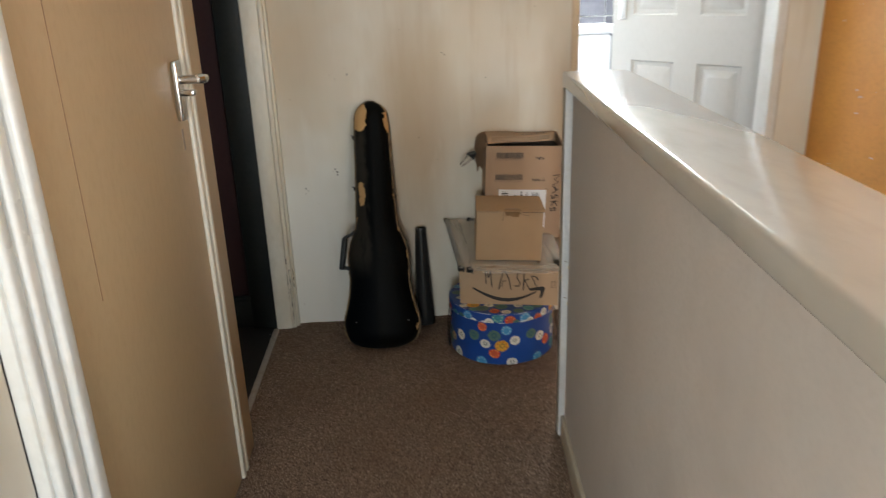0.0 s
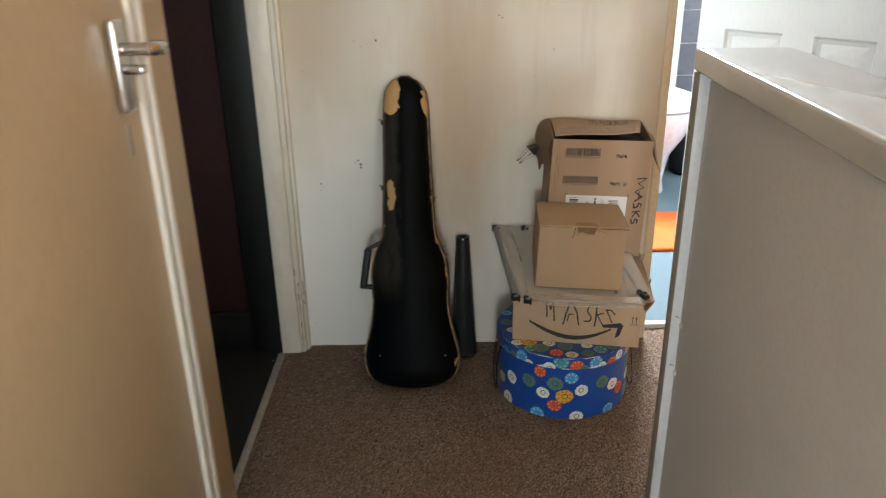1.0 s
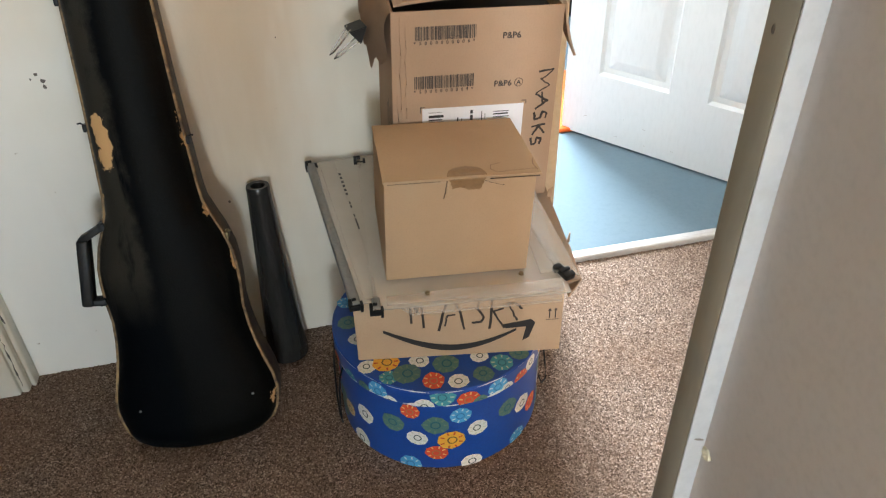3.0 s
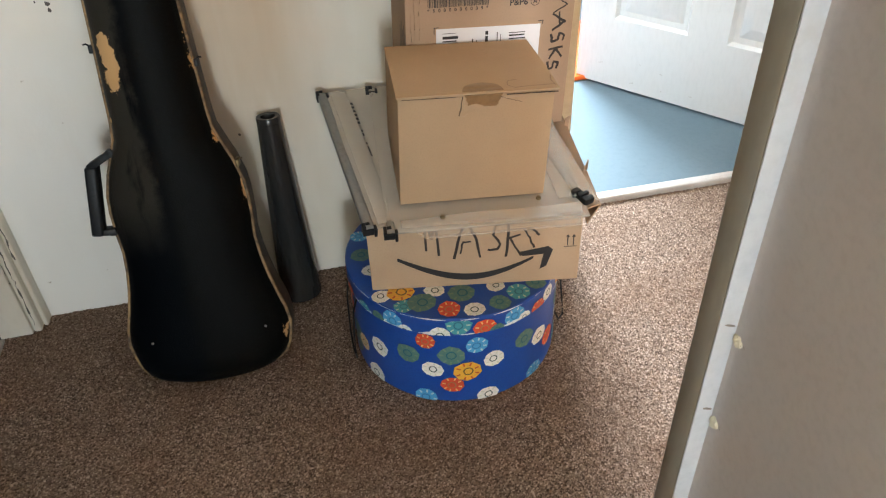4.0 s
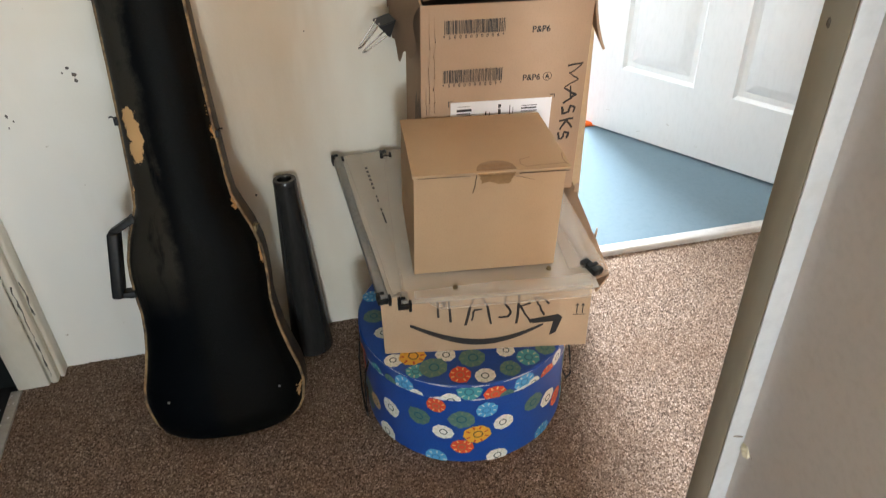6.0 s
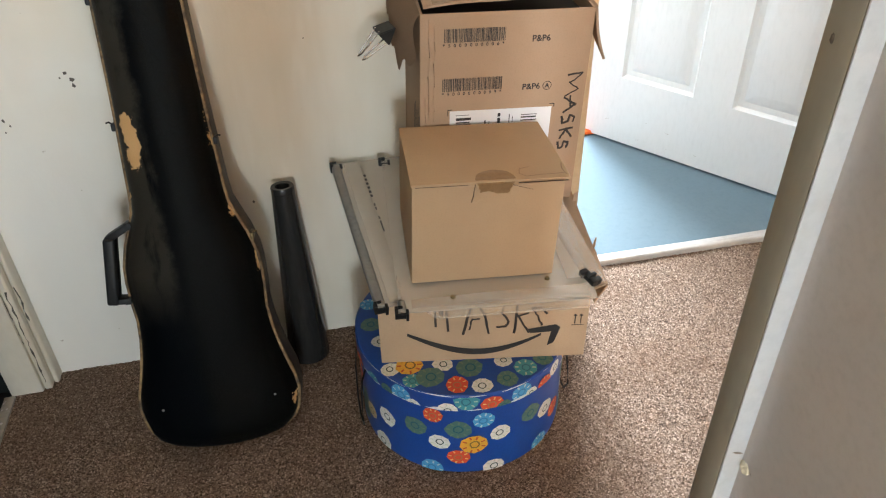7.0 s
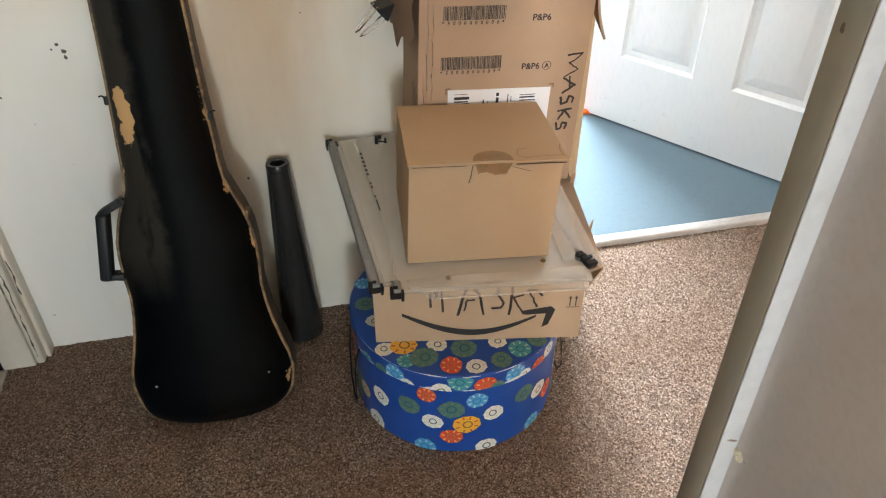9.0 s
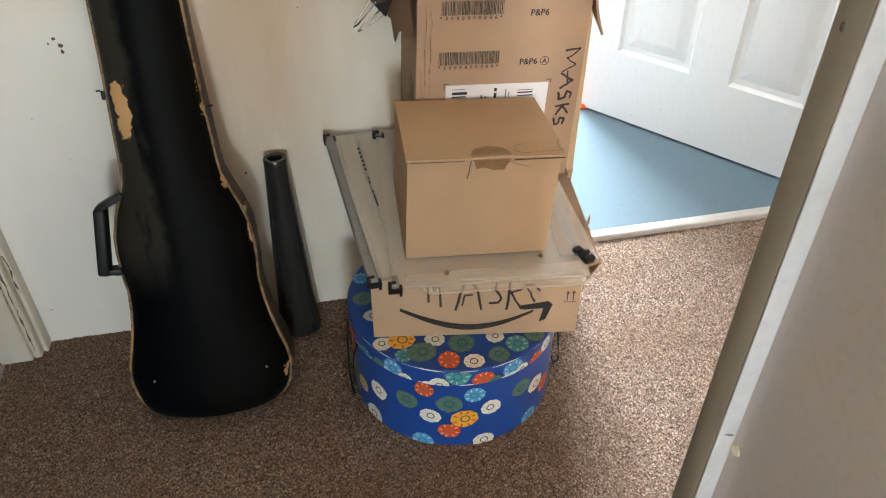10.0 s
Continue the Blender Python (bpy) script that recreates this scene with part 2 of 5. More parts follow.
M_CERAMIC = mat("white_glazed_ceramic", (0.66, 0.66, 0.67), (0.69, 0.69, 0.70), 2, 30, 0.1, relief=0.0)
M_MAT = mat("orange_bath_mat", (0.8, 0.115, 0.015), (0.85, 0.145, 0.02), 8, 300, 0.95, relief=0.8, depth=0.004)
M_CEIL = mat("white_ceiling_paint", (0.78, 0.76, 0.72), (0.82, 0.8, 0.77), 2, 90, 0.8)
M_PLAIN = mat("pale_grey_wall_paint", (0.46, 0.47, 0.48), (0.5, 0.51, 0.52), 2, 90, 0.6)
M_CHROME = mat("satin_chrome", (0.62, 0.61, 0.59), (0.68, 0.67, 0.65), 8, 200, 0.25, 1.0, relief=0.05)
M_BLACK = mat("black_plastic", (0.009, 0.0095, 0.010), (0.014, 0.0145, 0.015), 12, 200, 0.48, spec=0.3)
M_CASE = case_cover()
M_RIM = mat("worn_tan_case_edge", (0.36, 0.225, 0.10), (0.040, 0.027, 0.017), 38, 160, 0.75, relief=0.5, stain=(0.022, 0.016, 0.012), stain_scale=26)
M_SIDE = mat("brown_black_case_side", (0.045, 0.032, 0.022), (0.02, 0.016, 0.013), 20, 260, 0.6, relief=0.3, stain=(0.14, 0.085, 0.04), stain_scale=14)
M_BRASS = mat("tarnished_brass", (0.2, 0.15, 0.075), (0.13, 0.1, 0.05), 30, 200, 0.5, 0.8)
M_CONE = mat("dark_grey_plastic_tube", (0.018, 0.018, 0.0175), (0.03, 0.0285, 0.027), 8, 160, 0.24, relief=0.15, stretch=(1, 1, 0.15))
M_CARD_T = card("brown_corrugated_card", (0.39, 0.27, 0.18), (0.43, 0.30, 0.205))
M_CARD_S = card("smooth_tan_card", (0.445, 0.31, 0.19), (0.48, 0.34, 0.21))
M_CARD_A = card("pale_brown_card", (0.46, 0.325, 0.21), (0.51, 0.37, 0.245))
M_CARD_IN = mat("shaded_card_inside", (0.34, 0.22, 0.13), (0.38, 0.25, 0.15), 10, 150, 0.85)
M_INK = mat("black_marker_ink", (0.03, 0.022, 0.018), (0.045, 0.035, 0.03), 30, 200, 0.6, relief=0)
M_PRINT = mat("black_printed_ink", (0.022, 0.02, 0.02), (0.03, 0.028, 0.028), 30, 200, 0.6, relief=0)
M_PAPER = mat("white_label_paper", (0.76, 0.76, 0.78), (0.77, 0.77, 0.79), 10, 200, 0.6, relief=0.03, grain=0.985)
M_TAPE = mat("brown_parcel_tape", (0.25, 0.145, 0.066), (0.29, 0.175, 0.082), 14, 160, 0.3, relief=0.2, coat=0.1)
M_CLEARTAPE = mat("glossy_clear_tape_on_card", (0.35, 0.24, 0.15), (0.385, 0.265, 0.17), 14, 160, 0.16, relief=0.15, coat=0.35)
M_GREYRAIL = mat("grey_plastic_rail", (0.19, 0.185, 0.175), (0.23, 0.225, 0.21), 8, 160, 0.35)
M_STEEL = mat("bright_steel_wire", (0.5, 0.5, 0.5), (0.62, 0.62, 0.61), 30, 200, 0.22, 1.0, relief=0)
M_BLUE = mat("royal_blue_printed_paper", (0.011, 0.068, 0.33), (0.015, 0.082, 0.375), 6, 300, 0.34, relief=0.06)
M_FILL = mat("cream_filler", (0.72, 0.66, 0.5), (0.78, 0.72, 0.56), 40, 200, 0.7)
M_DIRT = mat("grey_scuff", (0.3, 0.26, 0.22), (0.36, 0.31, 0.26), 30, 200, 0.8)
M_SILL = mat("worn_pale_sill_wood", (0.46, 0.44, 0.41), (0.54, 0.52, 0.49), 14, 160, 0.5, relief=0.3, stretch=(0.3, 1, 1), stain=(0.36, 0.31, 0.25), stain_scale=14)


def film_plastic(name, cover):
    m, nt, b = nodes_of(name)
    v = coords(nt)
    n = noise_of(nt, v, 14.0, 4.0)
    col = mix(nt, n, (0.70, 0.62, 0.52), (0.80, 0.73, 0.64))
    nt.links.new(col, b.inputs["Base Color"])
    b.inputs["Roughness"].default_value = 0.22
    b.inputs["Alpha"].default_value = cover
    b.inputs["Coat Weight"].default_value = 0.4
    bump(nt, b, n, 0.25, 0.004)
    return m


M_FILM = film_plastic("cloudy_clear_plastic", 0.40)
M_THIN = film_plastic("thin_clear_plastic", 0.3)
FLOWER = {
    "w": ((0.82, 0.80, 0.73), (0.68, 0.69, 0.56), (0.05, 0.08, 0.065)),
    "c": ((0.62, 0.5, 0.28), (0.6, 0.3, 0.08), (0.2, 0.14, 0.05)),
    "g": ((0.10, 0.20, 0.17), (0.16, 0.24, 0.17), (0.015, 0.13, 0.16)),
    "y": ((0.80, 0.42, 0.05), (0.55, 0.10, 0.03), (0.18, 0.12, 0.04)),
    "r": ((0.68, 0.085, 0.035), (0.82, 0.52, 0.2), (0.45, 0.2, 0.08)),
    "b": ((0.09, 0.38, 0.66), (0.62, 0.7, 0.68), (0.03, 0.2, 0.45)),
    "t": ((0.07, 0.33, 0.38), (0.5, 0.6, 0.45), (0.03, 0.17, 0.24)),
}
FLOWER_M = {k: [mat("print_%s_%s" % (k, n), c, tuple(min(1, x * 1.08) for x in c), 20, 260, 0.4, relief=0)
                for n, c in zip(("petal", "ray", "ring"), cs)] for k, cs in FLOWER.items()}


# ---- building helpers ----
def bm_box(x0, x1, y0, y1, z0, z1, bevel=0.0, seg=2):
    bm = bmesh.new()
    bmesh.ops.create_cube(bm, size=1.0)
    bmesh.ops.transform(bm, verts=bm.verts, matrix=Matrix.Translation(((x0 + x1) / 2, (y0 + y1) / 2, (z0 + z1) / 2)) @ Matrix.Diagonal((x1 - x0, y1 - y0, z1 - z0, 1)))
    if bevel:
        bmesh.ops.bevel(bm, geom=bm.edges[:], offset=bevel, segments=seg, profile=0.5, affect="EDGES")
    return bm


def bm_join(*bms):
    out = bmesh.new()
    for b in bms:
        me = bpy.data.meshes.new("joining")
        b.to_mesh(me)
        out.from_mesh(me)
        b.free()
        bpy.data.meshes.remove(me)
    return out


def turned(bm, m):
    bmesh.ops.transform(bm, verts=bm.verts, matrix=m)
    return bm


def bm_tube(points, radius, sides=8, closed_ends=True):
    """A round rod along a line of points."""
    bm = bmesh.new()
    rings = []
    pts = [Vector(p) for p in points]
    for i, p in enumerate(pts):
        d = (pts[min(i + 1, len(pts) - 1)] - pts[max(i - 1, 0)]).normalized()
        q = d.to_track_quat("Z", "Y")
        r = radius[i] if isinstance(radius, (list, tuple)) else radius
        rings.append([bm.verts.new(p + q @ Vector((r * math.cos(a), r * math.sin(a), 0))) for a in (2 * math.pi * k / sides for k in range(sides))])
    for a, b in zip(rings, rings[1:]):
        for k in range(sides):
            bm.faces.new((a[k], a[(k + 1) % sides], b[(k + 1) % sides], b[k]))
    if closed_ends:
        bm.faces.new(rings[0][::-1])
        bm.faces.new(rings[-1])
    return bm


def bm_lathe(profile, sides=64, m=None):
    bm = bmesh.new()
    rings = [[bm.verts.new((r * math.cos(2 * math.pi * k / sides), r * math.sin(2 * math.pi * k / sides), z)) for k in range(sides)] for r, z in profile]
    for a, b in zip(rings, rings[1:]):
        for k in range(sides):
            bm.faces.new((a[k], a[(k + 1) % sides], b[(k + 1) % sides], b[k]))
    bmesh.ops.remove_doubles(bm, verts=bm.verts, dist=1e-5)
    bmesh.ops.recalc_face_normals(bm, faces=bm.faces)
    return turned(bm, m) if m else bm


def bm_sheet(quad, thick, nx=1, ny=1, bend=None):
    """A panel with thickness over four corners (a, b, c, d), bent by bend(u, v) along its normal."""
    a, b, c, d = (Vector(q) for q in quad)
    n = (b - a).cross(d - a).normalized()
    bm = bmesh.new()
    layers = []
    for side in (0, 1):
        rows = []
        for j in range(ny + 1):
            v = j / ny
            rows.append([bm.verts.new((a * (1 - u) + b * u) * (1 - v) + (d * (1 - u) + c * u) * v + n * ((bend(u, v) if bend else 0) - thick * side)) for u in (i / nx for i in range(nx + 1))])
        layers.append(rows)
    for rows in layers:
        for j in range(ny):
            for i in range(nx):
                bm.faces.new((rows[j][i], rows[j][i + 1], rows[j + 1][i + 1], rows[j + 1][i]))
    t, u = layers
    for i in range(nx):
        bm.faces.new((t[0][i], t[0][i + 1], u[0][i + 1], u[0][i]))
        bm.faces.new((t[ny][i], t[ny][i + 1], u[ny][i + 1], u[ny][i]))
    for j in range(ny):
        bm.faces.new((t[j][0], t[j + 1][0], u[j + 1][0], u[j][0]))
        bm.faces.new((t[j][nx], t[j + 1][nx], u[j + 1][nx], u[j][nx]))
    bmesh.ops.recalc_face_normals(bm, faces=bm.faces)
    return bm


def bm_shaped(fn, thick, nx, ny):
    """A bent panel with thickness through the points fn(u, v)."""
    bm = bmesh.new()
    rows = [[bm.verts.new(fn(i / nx, j / ny)) for i in range(nx + 1)] for j in range(ny + 1)]
    for p, q in zip(rows, rows[1:]):
        for i in range(nx):
            bm.faces.new((p[i], p[i + 1], q[i + 1], q[i]))
    bmesh.ops.solidify(bm, geom=bm.faces[:], thickness=thick)
    bmesh.ops.recalc_face_normals(bm, faces=bm.faces)
    return bm


def mesh_of(name, bm, material, smooth=30):
    me = bpy.data.meshes.new(name)
    bm.to_mesh(me)
    bm.free()
    for one in material if isinstance(material, (list, tuple)) else (material,):
        me.materials.append(one)
    if smooth:
        me.shade_smooth()
        me.set_sharp_from_angle(angle=radians(smooth))
    return me


def part(name, bm, material, parent, label="", smooth=30):
    ob = new(name, mesh_of(name, bm, material, smooth))
    ob.parent = parent
    return tagged(ob, label)


def structure(name, bm, material, label, category="", smooth=30):
    return tagged(new(name, mesh_of(name, bm, material, smooth)), label, category or name.split("_")[0], kind="structure")


def thing(name, m, label, category, group=""):
    ob = new(name)
    ob.empty_display_size = 0.1
    ob.matrix_basis = m
    return tagged(ob, label, category, group)


STROKES = {
    "M": [[(0, 0), (0.04, 1), (0.42, 0.25), (0.78, 1), (0.86, 0)]],
    "A": [[(0, 0), (0.38, 1), (0.75, 0)], [(0.12, 0.38), (0.68, 0.42)]],
    "S": [[(0.62, 0.95), (0.22, 0.98), (0.06, 0.72), (0.55, 0.42), (0.5, 0.08), (0.02, 0.04)]],
    "K": [[(0.05, 1), (0.05, 0)], [(0.6, 1), (0.08, 0.45), (0.7, 0)]],
}


def bm_script(word, origin, right, up, height, width, seed=1, wide=0.8, step=0.82):
    """A hand-drawn word in flat strokes of a marker pen, lying on the plane of right and up."""
    rng = random.Random(seed)
    right, up, origin = Vector(right).normalized(), Vector(up).normalized(), Vector(origin)
    n = right.cross(up)
    bm = bmesh.new()
    x, lift = 0.0, 0.0
    for ch in word:
        k = height * rng.uniform(0.9, 1.08)
        dy = rng.uniform(-0.06, 0.06) * height
        for line in STROKES[ch]:
            pts = [origin + right * (x + (px + rng.uniform(-0.03, 0.03)) * k * wide) + up * (py * k + dy) for px, py in line]
            for a, b in zip(pts, pts[1:]):
                d = (b - a).normalized()
                s = d.cross(n) * width * 0.5 * rng.uniform(0.8, 1.15)
                e = d * width * 0.35
                lift += 0.00001
                bm.faces.new([bm.verts.new(p + n * lift) for p in (a - e - s, b + e - s, b + e + s, a - e + s)])
        x += height * step * (1.2 if ch == "M" else 1.0)
    return bm


def bm_pen(lines, origin, right, up, width, seed=1):
    """Marker strokes along bent lines of (x, y), thicker and thinner as the pen was pressed."""
    rng = random.Random(seed)
    right, up, origin = Vector(right).normalized(), Vector(up).normalized(), Vector(origin)
    n = right.cross(up)
    bm = bmesh.new()
    lift = 0.0
    for line in lines:
        pts = []
        for (xa, ya), (xb, yb) in zip(line, line[1:]):
            for k in range(4):
                pts.append((xa + (xb - xa) * k / 4 + rng.uniform(-1, 1) * width * 0.22, ya + (yb - ya) * k / 4 + rng.uniform(-1, 1) * width * 0.22))
        pts.append(line[-1])
        pts = [origin + right * x + up * y for x, y in pts]
        w = width * rng.uniform(0.85, 1.1)
        for a, b in zip(pts, pts[1:]):
            d = (b - a).normalized()
            w = min(max(w * rng.uniform(0.86, 1.16), width * 0.6), width * 1.25)
            side, e = d.cross(n) * w * 0.5, d * w * 0.3
            lift += 0.000004
            bm.faces.new([bm.verts.new(p + n * lift) for p in (a - e - side, b + e - side, b + e + side, a - e + side)])
    return bm


def bm_bars(origin, right, up, rects):
    """Flat bars: (x, y, width, height) on the plane of right and up."""
    right, up, origin = Vector(right).normalized(), Vector(up).normalized(), Vector(origin)
    bm = bmesh.new()
    for x, y, w, h in rects:
        bm.faces.new([bm.verts.new(origin + right * p + up * q) for p, q in ((x, y), (x + w, y), (x + w, y + h), (x, y + h))])
    return bm


def bm_words(text, m, size):
    cu = bpy.data.curves.new("lettering", "FONT")
    cu.body, cu.size, cu.resolution_u, cu.offset = text, size, 3, size * 0.018
    ob = bpy.data.objects.new("lettering", cu)
    me = ob.to_mesh()
    bm = bmesh.new()
    bm.from_mesh(me)
    ob.to_mesh_clear()
    bpy.data.objects.remove(ob)
    bpy.data.curves.remove(cu)
    return turned(bm, m)


# ---- setting ----


def carpet():
    """Loop pile: a fine uneven sheet where it is seen close, coarser towards the near end."""
    rng = np.random.default_rng(4)

    def pile(x0, x1, y0, y1, step, deep, name):
        X, Y = np.meshgrid(np.arange(x0, x1 + step / 2, step), np.arange(y0, y1 + step / 2, step))
        Z = rng.uniform(-deep, 0.0, X.shape) + 0.0006 * np.sin(X * 37) * np.sin(Y * 29)
        X = X + rng.uniform(-0.35, 0.35, X.shape) * step
        Y = Y + rng.uniform(-0.35, 0.35, Y.shape) * step
        keep = ~((X > 0.53) & (Y < 1.73))
        idx = np.arange(X.size).reshape(X.shape)
        quads = np.stack([idx[:-1, :-1], idx[:-1, 1:], idx[1:, 1:], idx[1:, :-1]], -1).reshape(-1, 4)
        quads = quads[keep[:-1, :-1].ravel()]
        me = bpy.data.meshes.new(name)
        me.from_pydata(np.stack([X, Y, Z], -1).reshape(-1, 3), [], quads)
        me.materials.append(M_CARPET)
        me.shade_smooth()
        return tagged(new(name, me), "brown flecked loop-pile carpet covering the landing", "carpet", kind="structure")

    pile(-0.51, 1.48, 1.7, 2.635, 0.0025, 0.0036, "floor")
    pile(-0.51, 0.53, 0.9, 1.702, 0.0045, 0.005, "floor_mid")


carpet()
structure("floor_near", bm_box(-0.51, 0.53, -1.5, 0.902, -0.05, -0.0016), M_CARPET, "brown flecked landing carpet", "carpet")
structure("floor_slab", bm_join(bm_box(-0.6, 0.53, -1.5, 2.7, -0.25, -0.052), bm_box(0.532, 1.483, 1.73, 2.7, -0.25, -0.052)), M_CARD_IN, "floor slab under the landing carpet", "floor")

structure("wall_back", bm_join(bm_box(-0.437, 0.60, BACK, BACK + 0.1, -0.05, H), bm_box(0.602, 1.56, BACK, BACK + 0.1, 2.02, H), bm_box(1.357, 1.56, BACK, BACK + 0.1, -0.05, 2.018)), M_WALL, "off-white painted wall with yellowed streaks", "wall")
structure("wall_left", bm_join(bm_box(-0.61, -0.51, -1.5, 0.825, -0.05, H), bm_box(-0.61, -0.512, 1.64, 1.69, -0.05, H), bm_box(-0.61, -0.512, 0.827, 1.638, 2.0, H), bm_box(-0.61, -0.514, 1.692, 2.6, 2.03, H)), M_WALL, "cream painted landing wall", "wall")
structure("wall_near", bm_join(bm_box(-0.61, 1.56, -1.6, -1.502, -2.6, H)), M_WALL, "plain wall closing the landing", "wall")
structure("wall_stair", bm_box(1.483, 1.56, -1.5, BACK - 0.002, -2.6, H), M_ORANGE, "orange painted stairwell wall with white chips", "wall")
structure("stairwell_floor", bm_box(0.5, 1.56, -1.6, 2.6, -2.7, -2.6), M_CARPET, "dark floor below the stairwell", "floor")
structure("stairwell_wall_low", bm_join(bm_box(0.4, 0.53, -1.5, 1.7, -2.6, -0.3), bm_box(0.53, 1.483, 1.73, 1.8, -2.6, -0.26)), M_PARAPET, "plain wall below the landing", "wall")
structure("ceiling", bm_box(-2.6, 2.1, -1.6, 5.2, H + 0.002, H + 0.1), M_CEIL, "white painted ceiling", "ceiling")

rng = random.Random(12)
chips = bmesh.new()
for _ in range(17):
    y, z, s, a = rng.uniform(2.17, 2.5), rng.uniform(0.3, 1.6), rng.uniform(0.002, 0.007), rng.uniform(0, 3.1)
    pts = [(1.4815, y + s * (1.6 if k % 2 else 0.7) * math.cos(a + k * 1.05), z + s * 0.6 * math.sin(a + k * 1.05) * rng.uniform(0.5, 1.2)) for k in range(6)]
    chips.faces.new([chips.verts.new(p) for p in pts])
structure("paint_chips", chips, M_PAPER, "white chips in the orange paint", "wall mark")


def nick_at(x, y, z):
    bm = bmesh.new()
    bmesh.ops.create_icosphere(bm, subdivisions=2, radius=1)
    for v in bm.verts:
        v.co *= 1 + 0.5 * noise.noise(v.co * 1.9 + Vector((z * 50, 0, 0)))
    return turned(bm, pose(x, y, z, 0, 22, 0) @ Matrix.Diagonal((0.0055, 0.0008, 0.0012, 1)))


def parapet():
    # the half wall runs a little askew to the landing
    skew = Matrix.Translation((0.4205, 1.7265, 0)) @ pose(0, 0, 0, 0, 0, -3.9) @ Matrix.Translation((-0.4205, -1.7265, 0))
    structure("wall_parapet", turned(bm_box(0.4205, 0.535, -1.4, 1.7263, -0.05, 0.9664), skew), M_PARAPET, "grey-pink painted half wall beside the stairs", "half wall")
    nose = bm_box(0.3985, 0.557, -1.4, 1.758, 0.9667, 1.0035, 0.0065, 4)
    structure("parapet_cap", turned(nose, skew), M_GLOSS, "glossy cream rounded cap on the half wall", "wall cap")
    structure("end_board", bm_box(0.402, 0.532, 1.7265, 1.7545, -0.02, 0.9664, 0.002), M_BOARD, "greige board closing the half wall's end", "trim")
    structure("trim_edge", bm_box(0.4023, 0.4203, 1.7245, 1.7263, -0.02, 0.9664, 0.0008), M_TRIM, "white edge strip with chipped paint", "trim")
    structure("baseboard_parapet", turned(bm_box(0.409, 0.4203, -1.4, 1.7243, -0.02, 0.065, 0.004), skew), M_CREAM, "low cream skirting along the half wall", "baseboard")
    # knocks in the edge: crushed dents with cream filler
    for z, w in ((0.523, 0.014), (0.421, 0.012)):
        bm = bmesh.new()
        bmesh.ops.create_icosphere(bm, subdivisions=3, radius=1)
        for v in bm.verts:
            v.co *= 1 + 0.5 * noise.noise(v.co * 2.6 + Vector((z * 40, 0, 0)))
        turned(bm, pose(0.4203, 1.718, z - 0.012, 20, 25, 0) @ Matrix.Diagonal((0.003, 0.006, 0.006, 1)))
        tagged(new("filler_lump", mesh_of("filler_lump", bm, M_FILL)), "cream filler lump in a knocked wall edge", "wall mark", kind="structure")
        bm = bm_join(nick_at(0.413, 1.7244, z + 0.001),
                     turned(bm_box(-0.0002, 0.0002, -0.012, 0.012, -0.0003, 0.0003), pose(0.4195, 1.701, z - 0.016, 25, 0, 0)),
                     turned(bm_box(-0.0002, 0.0002, -0.00025, 0.00025, -0.006, 0.006), pose(0.4187, 1.689, z - 0.029, 0, 0, 0)))
        tagged(new("wall_crack", mesh_of("wall_crack", bm, M_DIRT)), "dark crack beside a knocked wall edge", "wall mark", kind="structure")


parapet()


def left_side():
    # moulded frame beside the near door
    x = -0.51
    pieces = [bm_box(x, x + 0.02, 0.827, 0.928, 0, 2.06, 0.003)]
    for y0, y1, h in ((0.833, 0.857, 0.034), (0.864, 0.890, 0.04), (0.897, 0.927, 0.05)):
        pieces.append(bm_box(x + 0.019, x + h, y0, y1, 0, 2.06, 0.006, 3))
    structure("door_frame_near", bm_join(*pieces), M_WHITE, "white grooved door architrave", "door frame")
    # far frame board with beads
    fb = bm_join(bm_box(-0.51, -0.452, 2.515, 2.62, 0, 2.06, 0.003), bm_box(-0.4515, -0.437, 2.520, 2.62, 0, 2.06, 0.004, 3), bm_box(-0.4365, -0.428, 2.535, BACK - 0.001, 0, 2.06, 0.003, 3))
    structure("door_frame_far", fb, M_CREAM, "yellowed white door frame with beaded edge", "door frame")
    structure("door_frame_head", bm_box(-0.52, -0.47, 1.69, 2.514, 2.0, 2.06, 0.004), M_CREAM, "cream door frame head", "door frame")
    structure("carpet_strip", bm_box(-0.522, -0.502, 1.68, 2.514, -0.002, 0.004, 0.002), M_SILL, "worn pale carpet edging strip in the doorway", "threshold")
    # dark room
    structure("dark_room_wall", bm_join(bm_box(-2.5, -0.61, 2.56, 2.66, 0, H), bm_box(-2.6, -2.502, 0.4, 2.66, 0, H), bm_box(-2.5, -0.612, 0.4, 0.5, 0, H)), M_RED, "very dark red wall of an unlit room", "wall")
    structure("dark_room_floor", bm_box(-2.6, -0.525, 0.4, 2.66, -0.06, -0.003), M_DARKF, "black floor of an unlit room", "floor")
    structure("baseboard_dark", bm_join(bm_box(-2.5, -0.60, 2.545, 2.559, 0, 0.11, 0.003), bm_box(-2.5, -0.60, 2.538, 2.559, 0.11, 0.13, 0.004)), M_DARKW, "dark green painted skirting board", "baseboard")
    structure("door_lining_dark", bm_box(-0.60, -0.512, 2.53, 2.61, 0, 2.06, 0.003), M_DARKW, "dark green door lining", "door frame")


left_side()


